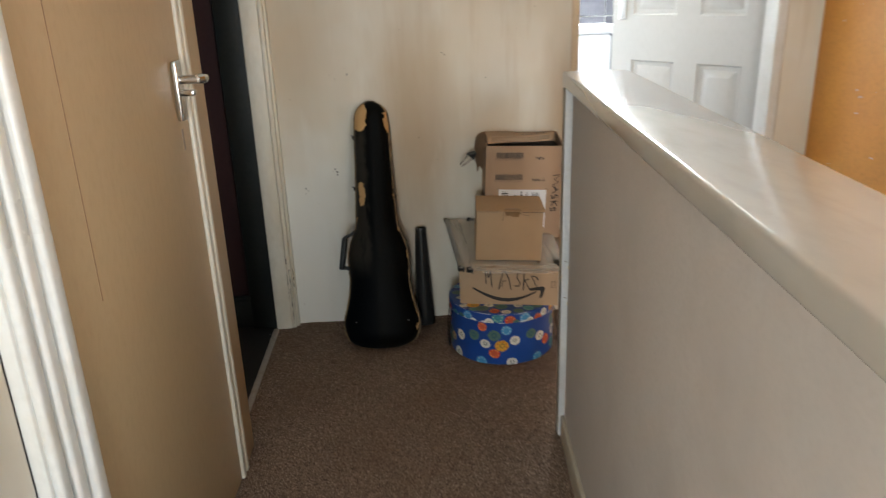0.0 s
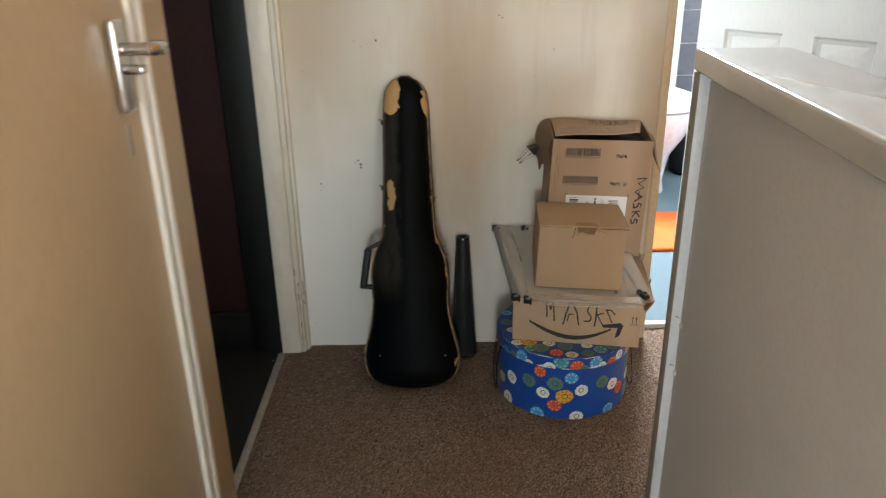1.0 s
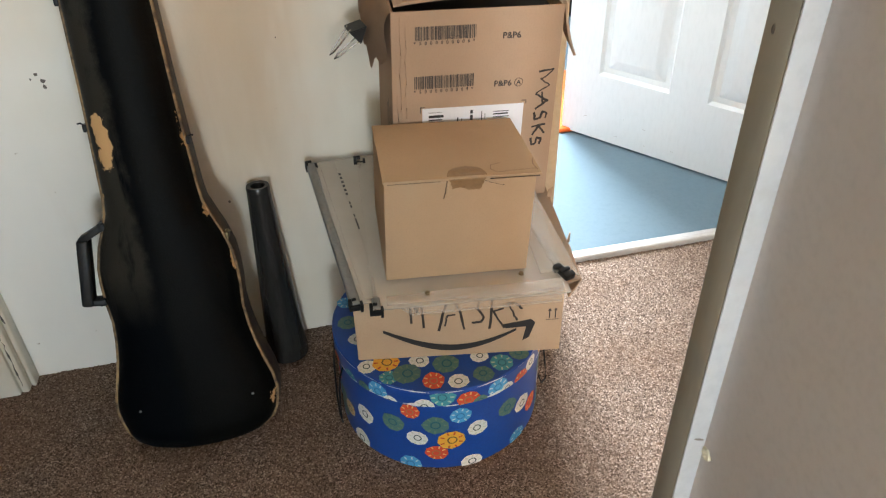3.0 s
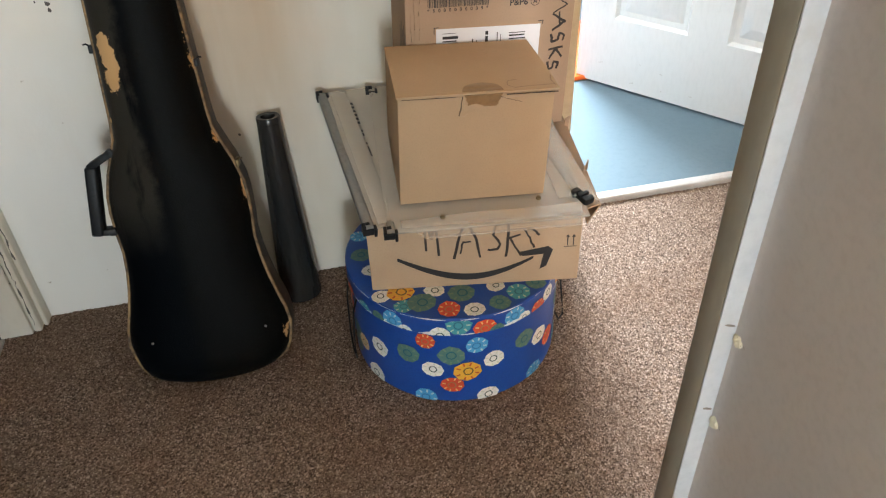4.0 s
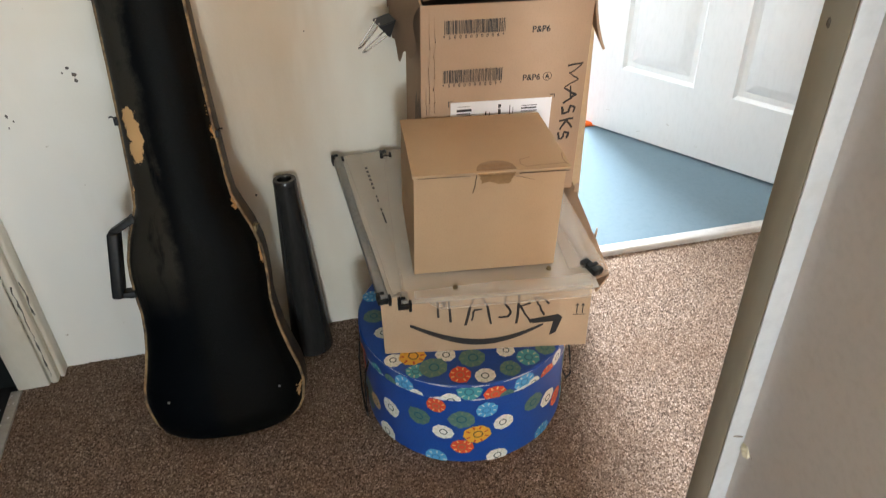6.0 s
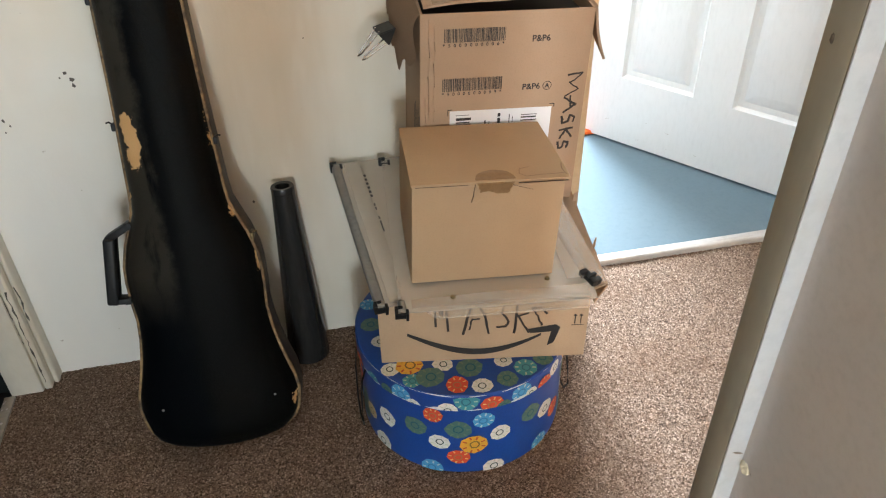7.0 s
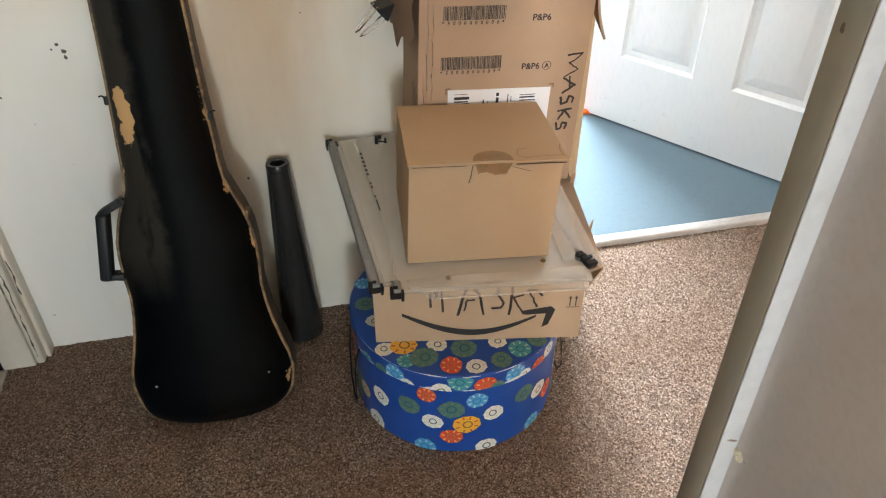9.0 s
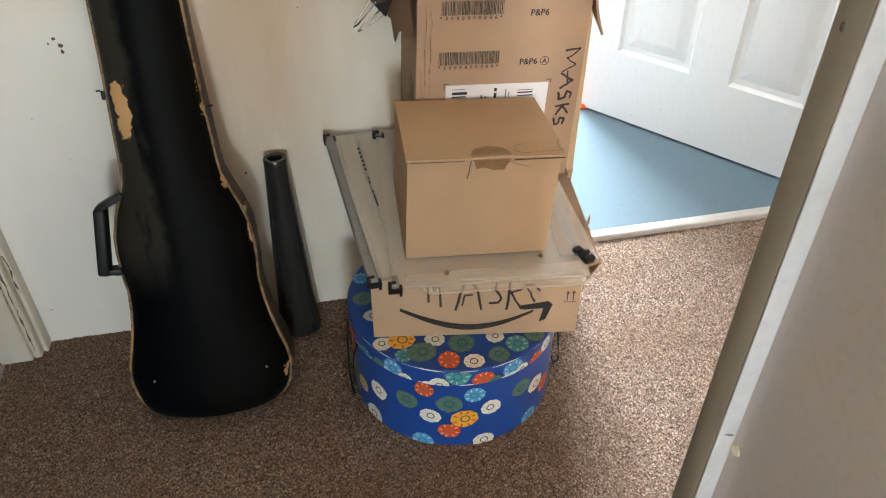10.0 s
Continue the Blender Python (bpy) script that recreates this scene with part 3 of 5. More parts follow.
def tan_door():
    h = Vector((-0.474, 0.932, 0))
    d = Vector((-0.453, 1.75, 0)) - h
    w = d.length
    ang = math.degrees(math.atan2(d.y, d.x))
    door = tagged(thing("door_1", pose(h.x, h.y, 0.008, 0, 0, ang), "tan painted flush door with white beading, nearly closed", "door"), kind="structure")
    part("leaf", bm_box(0, w, 0.0, 0.038, 0, 1.97, 0.0025), M_TAN, door)
    # local -y faces the landing
    for u in (w - 0.153, w - 0.121):
        part("bead", bm_box(u, u + 0.020, -0.009, 0.001, 0.0, 1.97, 0.004, 3), M_CREAM, door, "white planted bead")
    part("panel_seam", bm_box(0.12, 0.1216, -0.0007, 0.002, 0.75, 1.97), M_TANDARK, door, "fine crack in the paint")
    plate = part("handle_plate", bm_box(w - 0.222, w - 0.186, -0.014, -0.001, 0.949, 1.072, 0.004, 3), M_CHROME, door, "satin chrome back plate")
    part("lever", bm_join(bm_tube([(w - 0.204, -0.014, 1.033), (w - 0.204, -0.05, 1.033)], 0.009, 14), bm_tube([(w - 0.212, -0.05, 1.034), (w - 0.204, -0.055, 1.034), (w - 0.179, -0.056, 1.032), (w - 0.166, -0.05, 1.026)], [0.009, 0.0105, 0.0095, 0.007], 14)), M_CHROME, plate, "short chrome lever handle")
    part("thumb_turn", bm_join(bm_tube([(w - 0.204, -0.012, 1.006), (w - 0.204, -0.03, 1.006)], 0.007, 12), bm_box(w - 0.214, w - 0.194, -0.04, -0.029, 1.000, 1.012, 0.003)), M_CHROME, plate, "chrome thumb turn")
    part("scuff", bm_box(w - 0.206, w - 0.194, -0.0005, 0.001, 0.885, 0.93, 0.0003), M_DIRT, door, "dark scuff below the handle")
    return door


tan_door()


# ---- bathroom ----
def bathroom():
    structure("bathroom_floor", bm_box(0.4, 2.0, 2.667, 4.9, -0.05, 0.006), M_VINYL, "blue-grey sheet vinyl floor", "floor")
    structure("threshold", bm_box(0.6, 1.3215, 2.634, 2.664, -0.01, 0.0125, 0.006, 4), M_SILL, "worn pale wooden door sill", "threshold")
    structure("door_lining_left", bm_box(0.6015, 0.627, BACK + 0.002, BACK + 0.105, 0, 1.989, 0.002), M_JAMB, "tan painted bathroom door jamb", "door frame")
    structure("door_lining", bm_join(bm_box(1.322, 1.3565, BACK + 0.001, BACK + 0.1, 0, 2.018, 0.003), bm_box(0.628, 1.321, BACK + 0.002, BACK + 0.105, 1.99, 2.018, 0.002)), M_WHITE, "white bathroom door lining", "door frame")
    structure("bathroom_wall", bm_join(bm_box(0.3, 0.4, 2.667, 4.9, 0, H), bm_box(2.0, 2.1, 2.667, 4.9, 0, H), bm_box(1.562, 2.1, 2.565, 2.665, 0, H)), M_PLAIN, "pale grey painted bathroom wall", "wall")
    wall = structure("bathroom_wall_tiled", bm_join(bm_box(0.3, 0.63, 4.5, 4.6, 0, H), bm_box(1.33, 2.1, 4.5, 4.6, 0, H), bm_box(0.631, 1.329, 4.5, 4.6, 0, 1.25), bm_box(0.631, 1.329, 4.5, 4.6, 2.05, H)), M_GROUT, "grey tiled bathroom wall with pale joints", "wall")
    tile = mesh_of("tile", bm_box(-0.147, 0.147, -0.006, 0, -0.081, 0.081, 0.0015, 1), M_TILE)
    for i in range(6):
        for j in range(14):
            if 1 <= i <= 2 and 7 <= j <= 12:
                continue
            ob = new("tile", tile)
            ob.parent = wall
            ob.matrix_basis = pose(0.48 + i * 0.3, 4.4995, 0.082 + j * 0.168)
    structure("window_1", bm_join(bm_box(0.632, 0.68, 4.505, 4.56, 1.252, 2.048, 0.004), bm_box(1.28, 1.328, 4.505, 4.56, 1.252, 2.048, 0.004), bm_box(0.681, 1.279, 4.505, 4.56, 1.252, 1.3, 0.004), bm_box(0.681, 1.279, 4.505, 4.56, 2.0, 2.048, 0.004)), M_WHITE, "white bathroom window frame", "window")


bathroom()


def panel_door():
    hinge, latch = Vector((1.3998, 2.6929)), Vector((0.9691, 3.2971))
    d = latch - hinge
    w, t, top = d.length, 0.036, 1.97
    door = tagged(thing("door_2", pose(hinge.x, hinge.y, 0.014, 0, 0, math.degrees(math.atan2(d.y, d.x))), "white moulded six-panel bathroom door standing open", "door"), kind="structure")
    # local x from hinge to latch; +y faces the landing side
    cols = ((0.117, 0.312), (0.419, 0.634))
    rows = ((0.196, 0.866), (1.05, 1.6), (1.68, 1.87))
    us = [0, cols[0][0], cols[0][1], cols[1][0], cols[1][1], w]
    pieces = [bm_box(us[0], us[1], 0, t, 0, top), bm_box(us[2], us[3], 0, t, rows[0][0], rows[2][1]), bm_box(us[4], us[5], 0, t, 0, top)]
    zs = [0, rows[0][0], rows[0][1], rows[1][0], rows[1][1], rows[2][0], rows[2][1], top]
    for z0, z1 in ((zs[0], zs[1]), (zs[6], zs[7])):
        pieces.append(bm_box(us[1], us[4], 0, t, z0, z1))
    for z0, z1 in ((zs[2], zs[3]), (zs[4], zs[5])):
        for u0, u1 in ((us[1], us[2]), (us[3], us[4])):
            pieces.append(bm_box(u0, u1, 0, t, z0, z1))
    bm = bm_join(*pieces)
    bmesh.ops.remove_doubles(bm, verts=bm.verts, dist=1e-5)
    part("leaf", bm, M_DOORW, door, smooth=0)
    for u0, u1 in cols:
        for z0, z1 in rows:
            b = bmesh.new()
            # moulded recess rising to a raised field
            rings = []
            for inset, y in ((0.0, t), (0.008, t - 0.010), (0.022, t - 0.013), (0.05, t - 0.002), (0.053, t - 0.0015)):
                rings.append([b.verts.new((u, y, z)) for u, z in ((u0 + inset, z0 + inset), (u1 - inset, z0 + inset), (u1 - inset, z1 - inset), (u0 + inset, z1 - inset))])
            for p, q in zip(rings, rings[1:]):
                for k in range(4):
                    b.faces.new((p[k], p[(k + 1) % 4], q[(k + 1) % 4], q[k]))
            b.faces.new(rings[-1])
            back = [b.verts.new((u, 0.004, z)) for u, z in ((u0, z0), (u1, z0), (u1, z1), (u0, z1))]
            b.faces.new(back)
            bmesh.ops.recalc_face_normals(b, faces=b.faces)
            part("panel", b, M_DOORW, door, smooth=20)
    for y in (t, 0):
        s = 1 if y else -1
        plate = part("handle_plate", bm_box(w - 0.075, w - 0.035, min(y, y + s * 0.008), max(y, y + s * 0.008), 1.03, 1.18, 0.003), M_CHROME, door, "satin chrome back plate")
        for z in (1.042, 1.168):
            part("screw", turned(bm_lathe([(0, 0.0018), (0.003, 0.0016), (0.0038, 0.0)], 10), pose(w - 0.055, y + s * 0.008, z, -90 * s, 0, 0)), M_GREYRAIL, plate)
        part("lever", bm_join(bm_tube([(w - 0.055, y, 1.125), (w - 0.055, y + s * 0.045, 1.125)], 0.008, 12), bm_tube([(w - 0.055, y + s * 0.045, 1.125), (w - 0.16, y + s * 0.048, 1.125)], 0.008, 12)), M_CHROME, plate, "chrome lever handle")
    rng = random.Random(5)
    marks = bmesh.new()
    for _ in range(7):
        u, z, l = rng.uniform(0.1, w - 0.05), rng.uniform(0.015, 0.09), rng.uniform(0.004, 0.014)
        a = rng.uniform(-0.5, 0.3)
        marks.faces.new([marks.verts.new((u + px * math.cos(a) - pz * math.sin(a), t + 0.0006, z + px * math.sin(a) + pz * math.cos(a))) for px, pz in ((0, 0), (l, 0.0004), (l, 0.0012), (0, 0.0009))])
    part("scuff", marks, M_DIRT, door, "grey kick scuffs")
    return door


panel_door()


def toilet():
    ob = thing("toilet", pose(1.035, 4.285, 0.006), "white ceramic toilet with close-coupled cistern", "toilet")
    cis = bm_box(-0.19, 0.19, 0.02, 0.2, 0.40, 0.908, 0.02, 4)
    cistern = part("cistern", cis, M_CERAMIC, ob)
    part("cistern_lid", bm_box(-0.2, 0.2, 0.012, 0.205, 0.909, 0.964, 0.014, 4), M_CERAMIC, cistern)
    bowl = bmesh.new()
    rings = []
    for z, a, b, cy in ((0.0, 0.11, 0.2, -0.12), (0.06, 0.10, 0.19, -0.12), (0.2, 0.115, 0.21, -0.15), (0.31, 0.165, 0.26, -0.2), (0.40, 0.19, 0.29, -0.22), (0.44, 0.19, 0.29, -0.22)):
        rings.append([bowl.verts.new((a * math.cos(k * math.pi / 20), cy + b * math.sin(k * math.pi / 20), z)) for k in range(40)])
    for p, q in zip(rings, rings[1:]):
        for k in range(40):
            bowl.faces.new((p[k], p[(k + 1) % 40], q[(k + 1) % 40], q[k]))
    bowl.faces.new(rings[0][::-1])
    bowl.faces.new(rings[-1])
    part("bowl", bowl, M_CERAMIC, ob, smooth=50)
    seat = bmesh.new()
    rings = []
    for z, k0 in ((0.442, 0.98), (0.45, 1.02), (0.472, 1.02), (0.484, 0.98), (0.492, 0.8)):
        rings.append([seat.verts.new((0.195 * k0 * math.cos(k * math.pi / 20), -0.22 + 0.295 * k0 * math.sin(k * math.pi / 20), z)) for k in range(40)])
    for p, q in zip(rings, rings[1:]):
        for k in range(40):
            seat.faces.new((p[k], p[(k + 1) % 40], q[(k + 1) % 40], q[k]))
    seat.faces.new(rings[-1])
    seat.faces.new(rings[0][::-1])
    part("seat_lid", seat, M_CERAMIC, ob, "closed white toilet seat lid", smooth=50)


toilet()
bm = bm_lathe([(0.0, 0.0), (0.085, 0.0), (0.1, 0.02), (0.112, 0.22), (0.118, 0.225), (0.112, 0.23), (0.104, 0.225), (0.095, 0.03), (0.0, 0.025)], 40)
waste = thing("waste_bin", pose(1.35, 4.362, 0.006), "small black plastic waste bin beside the toilet", "bin")
part("bin_body", bm, M_BLACK, waste)
bm = bm_box(0, 0.6, 0, 0.44, 0, 0.014, 0.006, 3)
bmesh.ops.subdivide_edges(bm, edges=bm.edges[:], cuts=4, use_grid_fill=True)
for v in bm.verts:
    if v.co.z > 0.008:
        v.co.z += 0.003 * noise.noise(v.co * 14)
matob = new("bath_mat", mesh_of("bath_mat", bm, M_MAT))
matob.matrix_basis = pose(0.72, 3.255, 0.0065, 0, 0, -1)
tagged(matob, "bright orange fabric bath mat on the vinyl floor", "bath mat")


# ---- violin case ----
def case_half_width(s):
    """Half the case's width at s, from its foot (0) to its head (1)."""
    table = ((0.0, 0.05), (0.006, 0.076), (0.018, 0.102), (0.035, 0.119), (0.058, 0.1285), (0.093, 0.134), (0.116, 0.134), (0.174, 0.1195), (0.232, 0.1075), (0.29, 0.1035), (0.348, 0.107), (0.394, 0.105), (0.44, 0.094), (0.4635, 0.0855), (0.5, 0.0735), (0.52, 0.071), (0.585, 0.0685), (0.665, 0.0652), (0.746, 0.0627), (0.846, 0.0607), (0.9, 0.0595), (0.935, 0.0565), (0.955, 0.0535), (0.975, 0.043), (0.988, 0.032), (0.996, 0.018), (1.0, 0.008))
    for (a, wa), (b, wb) in zip(table, table[1:]):
        if s <= b:
            k = (s - a) / (b - a)
            return wa + (wb - wa) * k
    return 0.0


def violin_case():
    L, lean = 0.863, 14.8
    ob = thing("violin_case", pose(-0.1025, 2.312, 0.004, -lean, -1.0, -3.0), "old worn black violin case leaning against the wall", "violin case")
    steps = [0.0, 0.004, 0.01, 0.02, 0.035, 0.055, 0.075, 0.1, 0.13, 0.17, 0.21, 0.25, 0.29, 0.33, 0.37, 0.4, 0.42, 0.44, 0.46, 0.48, 0.5, 0.53, 0.57, 0.62, 0.68, 0.74, 0.8, 0.86, 0.9, 0.93, 0.955, 0.975, 0.988, 0.996, 1.0]

    def depth(s):
        return 0.056 - 0.018 * s

    # local: x across, -y to the front, z up the case; the rim lies in y = 0
    lid = bmesh.new()
    rows = []
    m = 24
    for s in steps:
        w, dome = case_half_width(s), depth(s)
        end = min(1.0, (s + 0.004) / 0.05, (1.004 - s) / 0.05) ** 0.5
        row = []
        for k in range(m + 1):
            u = -1 + 2 * k / m
            au = abs(u)
            roof = 1 - (math.sqrt(au * au + 0.05) - 0.2236) / 0.801
            h = (1 - au ** 5.0) ** 0.55 * (0.70 + 0.30 * roof) if au < 1 else 0
            row.append(lid.verts.new((u * w, -dome * h * end, s * L)))
        rows.append(row)
    for a, b in zip(rows, rows[1:]):
        for k in range(m):
            lid.faces.new((a[k], a[k + 1], b[k + 1], b[k]))
    bmesh.ops.remove_doubles(lid, verts=lid.verts, dist=1e-6)
    bmesh.ops.recalc_face_normals(lid, faces=lid.faces)
    part("lid", lid, M_CASE, ob, "worn black leathercloth lid", smooth=60)

    def shell(out, y0, y1, bulge):
        b = bmesh.new()
        loops = []
        for k, o in ((0.0, out), (0.5, out + bulge), (1.0, out)):
            pts = []
            for s in steps:
                y = y0 + (y1 - y0) * k * (1 - 0.5 * s)
                pts.append((case_half_width(s) + o, y, max(s * L + (o if s == 1.0 else (-o if s == 0 else 0)), y * math.tan(radians(lean)) - 0.003)))
            left = [(-x, yy, z) for x, yy, z in reversed(pts)]
            loops.append([b.verts.new(p) for p in pts + left])
        n = len(loops[0])
        for p, q in zip(loops, loops[1:]):
            for k in range(n):
                b.faces.new((p[k], p[(k + 1) % n], q[(k + 1) % n], q[k]))
        b.faces.new(loops[0])
        b.faces.new(loops[-1][::-1])
        bmesh.ops.remove_doubles(b, verts=b.verts, dist=1e-5)
        bmesh.ops.recalc_face_normals(b, faces=b.faces)
        return b

    part("rim", shell(0.0018, -0.005, 0.003, 0.001), M_RIM, ob, "frayed tan binding along the lid's edge", smooth=50)
    part("body", shell(0.0015, 0.005, 0.062, 0.003), M_SIDE, ob, "brown-black body of the case", smooth=50)
    # the handle follows the waist, its foot further out than its head
    grip = bm_join(turned(bm_box(-0.009, 0.009, -0.016, 0.012, -0.056, 0.056, 0.0045, 3), pose(-0.1225, 0, 0.341, 0, 8.9, 0)),
                   turned(bm_box(-0.022, 0.024, -0.012, 0.010, -0.0055, 0.0055, 0.002), pose(-0.0985, 0, 0.404, 0, -27, 0)),
                   turned(bm_box(-0.016, 0.014, -0.013, 0.010, -0.005, 0.005, 0.002), pose(-0.119, 0, 0.290, 0, 4, 0)))
    part("handle", grip, M_BLACK, ob, "black plastic carrying handle")
    for bx, bz in ((-0.083, 0.412), (-0.109, 0.289)):
        part("handle_bracket", bm_box(bx - 0.005, bx + 0.006, -0.012, 0.010, bz - 0.006, bz + 0.006, 0.002), M_BLACK, ob)
    for side, z, metal in ((1, 0.372, M_BRASS), (1, 0.53, M_BLACK), (-1, 0.565, M_BLACK), (-1, 0.742, M_BLACK)):
        x = side * (case_half_width(z / L) + 0.004)
        part("latch", bm_join(bm_box(x - 0.003, x + 0.003, -0.008, 0.014, z - 0.006, z + 0.006, 0.0018), bm_tube([(x, -0.003, z + 0.004), (x + side * 0.005, -0.005, z + 0.008), (x + side * 0.009, -0.005, z + 0.007)], 0.0014, 6)), metal, ob, "small tarnished catch")
    for x, z in ((-0.085, 0.103), (0.097, 0.103), (0.0, 0.72), (-0.004, 0.15)):
        b = bmesh.new()
        bmesh.ops.create_uvsphere(b, u_segments=10, v_segments=6, radius=0.0023)
        part("stud", turned(b, pose(x, -depth(z / L) * 0.86, z) @ Matrix.Diagonal((1, 0.6, 1, 1))), M_GREYRAIL, ob, "small scuffed stud")
    for x in (-0.07, 0.07):
        part("foot", turned(bm_lathe([(0, 0), (0.009, 0.0), (0.01, 0.006), (0, 0.008)], 14), pose(x, 0.05, -0.01)), M_BLACK, ob)


violin_case()


# ---- tapered tube ----
def tapered_tube():
    base, top = Vector((0.0515, 2.498, 0.0)), Vector((0.0503, 2.532, 0.368))
    L = (top - base).length
    q = (top - base).to_track_quat("Z", "Y").to_matrix().to_4x4()
    ob = thing("tapered_tube", Matrix.Translation(base + Vector((0, 0, 0.006))) @ q, "dark grey hollow tapered plastic tube leaning on the wall", "tube")
    prof = [(0.034, 0.0), (0.0395, 0.001), (0.04, 0.004), (0.0385, 0.03), (0.0206, L - 0.013), (0.0206, L - 0.0115), (0.012, L - 0.0115), (0.0125, L - 0.2), (0.032, 0.002), (0.033, 0.0)]
    part("tube_wall", bm_lathe(prof, 48), M_CONE, ob, smooth=40)
    part("rim", bm_lathe([(0.0118, L - 0.0112), (0.0206, L - 0.0112), (0.0209, L - 0.003), (0.0196, L), (0.0128, L - 0.001), (0.0115, L - 0.006), (0.0118, L - 0.0112)], 48), M_CONE, ob, "rounded rim round the tube's mouth", smooth=40)


tapered_tube()


# ---- round box ----
BODY_FLOWERS = [(-57, 0.083, "w", 17), (-72, 0.06, "c", 15), (-38, 0.1, "g", 18), (-15, 0.107, "g", 20), (-25, 0.075, "w", 16), (-7, 0.071, "y", 20), (-15, 0.041, "r", 17), (7, 0.089, "w", 16), (-2, 0.127, "b", 16), (26, 0.103, "g", 18), (38, 0.085, "w", 17), (48, 0.06, "r", 17), (-62, 0.012, "w", 18), (-29, 0.006, "b", 18), (4, 0.009, "w", 17), (35, 0.01, "b", 17), (-28, 0.136, "r", 15)]
SIDE_FLOWERS = [(-45, 0.164, "b", 17), (-38, 0.153, "w", 11), (-20, 0.156, "w", 15), (-11, 0.176, "t", 18), (2, 0.163, "r", 17), (8, 0.155, "g", 11), (18, 0.168, "b", 17), (24, 0.157, "w", 11), (34, 0.158, "r", 15), (43, 0.168, "w", 14), (-65, 0.155, "t", 14), (-54, 0.158, "g", 11)]
TOP_FLOWERS = [(-0.14, -0.095, "w", 14), (-0.108, -0.093, "y", 20), (-0.081, -0.127, "g", 20), (-0.055, -0.103, "w", 15), (-0.015, -0.121, "g", 20), (-0.043, -0.153, "r", 16), (-0.005, -0.163, "w", 15), (0.037, -0.158, "g", 15), (0.072, -0.142, "t", 17), (0.042, -0.118, "w", 13), (-0.11, -0.128, "t", 14), (0.106, -0.128, "g", 15), (-0.155, 0.02, "g", 16), (-0.145, -0.026, "w", 14), (-0.121, 0.056, "w", 12), (-0.12, -0.05, "g", 14), (0.14, -0.08, "w", 15), (0.15, -0.03, "y", 15), (-0.15, 0.075, "b", 14)]


def round_box():
    C, r, top = (0.3205, 2.324), 0.180, 0.187
    ob = thing("hat_box", pose(C[0], C[1], 0.0), "round blue card hat box printed with bright flowers", "hat box")
    part("box_wall", bm_lathe([(0, 0.001), (r - 0.002, 0.0), (r, 0.002), (r, top - 0.02), (r - 0.004, top - 0.02), (r - 0.004, 0.006), (0, 0.005)], 96), M_BLUE, ob, smooth=40)
    lid = part("lid", bm_lathe([(0, top), (r + 0.0005, top), (r + 0.003, top - 0.0025), (r + 0.0032, top - 0.031), (r + 0.0022, top - 0.033), (r + 0.0008, top - 0.032), (r + 0.0008, top - 0.004), (0, top - 0.003)], 96), M_BLUE, ob, smooth=40)

    def flower(place, size, kind, seed, lo=-9, hi=9, over=0.0):
        """Irregular petal disc with rays and a ring round its eye; place(u, v, lift) lays it on the box."""
        rng = random.Random(seed)
        petal, ray, ring = bmesh.new(), bmesh.new(), bmesh.new()
        spin = rng.uniform(0, 6.28)
        edge = [size * rng.uniform(0.9, 1.04) for _ in range(9)]
        squash = rng.uniform(0.9, 1.0)
        lean = rng.uniform(0, 6.28)
        bulge = [0.27 + 0.06 * math.cos(k * 0.5236 - lean) + rng.uniform(-0.025, 0.025) for k in range(12)]

        def add(bm, pts, lift):
            pts = [(u, min(max(v, lo), hi)) for u, v in pts]
            lift += over
            try:
                bm.faces.new([bm.verts.new(place(u, v, lift)) for u, v in pts])
            except ValueError:
                pass

        for k in range(9):
            a0, a1 = spin + k * 6.2832 / 9, spin + (k + 1) * 6.2832 / 9
            e0, e1 = edge[k], edge[(k + 1) % 9]
            add(petal, [(0, 0), (e0 * math.cos(a0), e0 * math.sin(a0) * squash), (e1 * math.cos(a1), e1 * math.sin(a1) * squash)], 0.0004)
        for k in range(8):
            a = spin + k * 6.2832 / 8 + rng.uniform(-0.1, 0.1)
            c, s = math.cos(a), math.sin(a)
            p, q, t = size * 0.55, size * 0.84, size * 0.065
            add(ray, [(p * c - t * s, p * s + t * c), (q * c - t * s, q * s + t * c), (q * c + t * s, q * s - t * c), (p * c + t * s, p * s - t * c)], 0.0006)
        for k in range(12):
            a0, a1 = k * 6.2832 / 12, (k + 1) * 6.2832 / 12
            p0, p1 = size * bulge[k], size * bulge[(k + 1) % 12]
            q0, q1 = p0 + size * 0.105, p1 + size * 0.105
            add(ring, [(p0 * math.cos(a0), p0 * math.sin(a0)), (q0 * math.cos(a0), q0 * math.sin(a0)), (q1 * math.cos(a1), q1 * math.sin(a1)), (p1 * math.cos(a1), p1 * math.sin(a1))], 0.0007)
        return petal, ray, ring

    def lay(parent, name, items, make, limits):
        made = {}
        for n, (a, b, kind, size) in enumerate(items):
            place = make(a, b)
            lo, hi = limits(a, b)
            for layer, bm in enumerate(flower(place, size / 850, kind, n * 7 + len(items), lo, hi, 0.0004 * (n % 3))):
                made.setdefault((kind, layer), []).append(bm)
        bm = bmesh.new()
        mats = []
        for (kind, layer), bms in made.items():
            j = bm_join(*bms)
            for f in j.faces:
                f.material_index = len(mats)
            me = bpy.data.meshes.new("joining")
            j.to_mesh(me)
            bm.from_mesh(me)
            j.free()
            bpy.data.meshes.remove(me)
            mats.append(FLOWER_M[kind][layer])
        tagged(part(name, bm, mats, parent, "printed flowers in white, green, yellow, red and pale blue", smooth=0), kind="stuff")

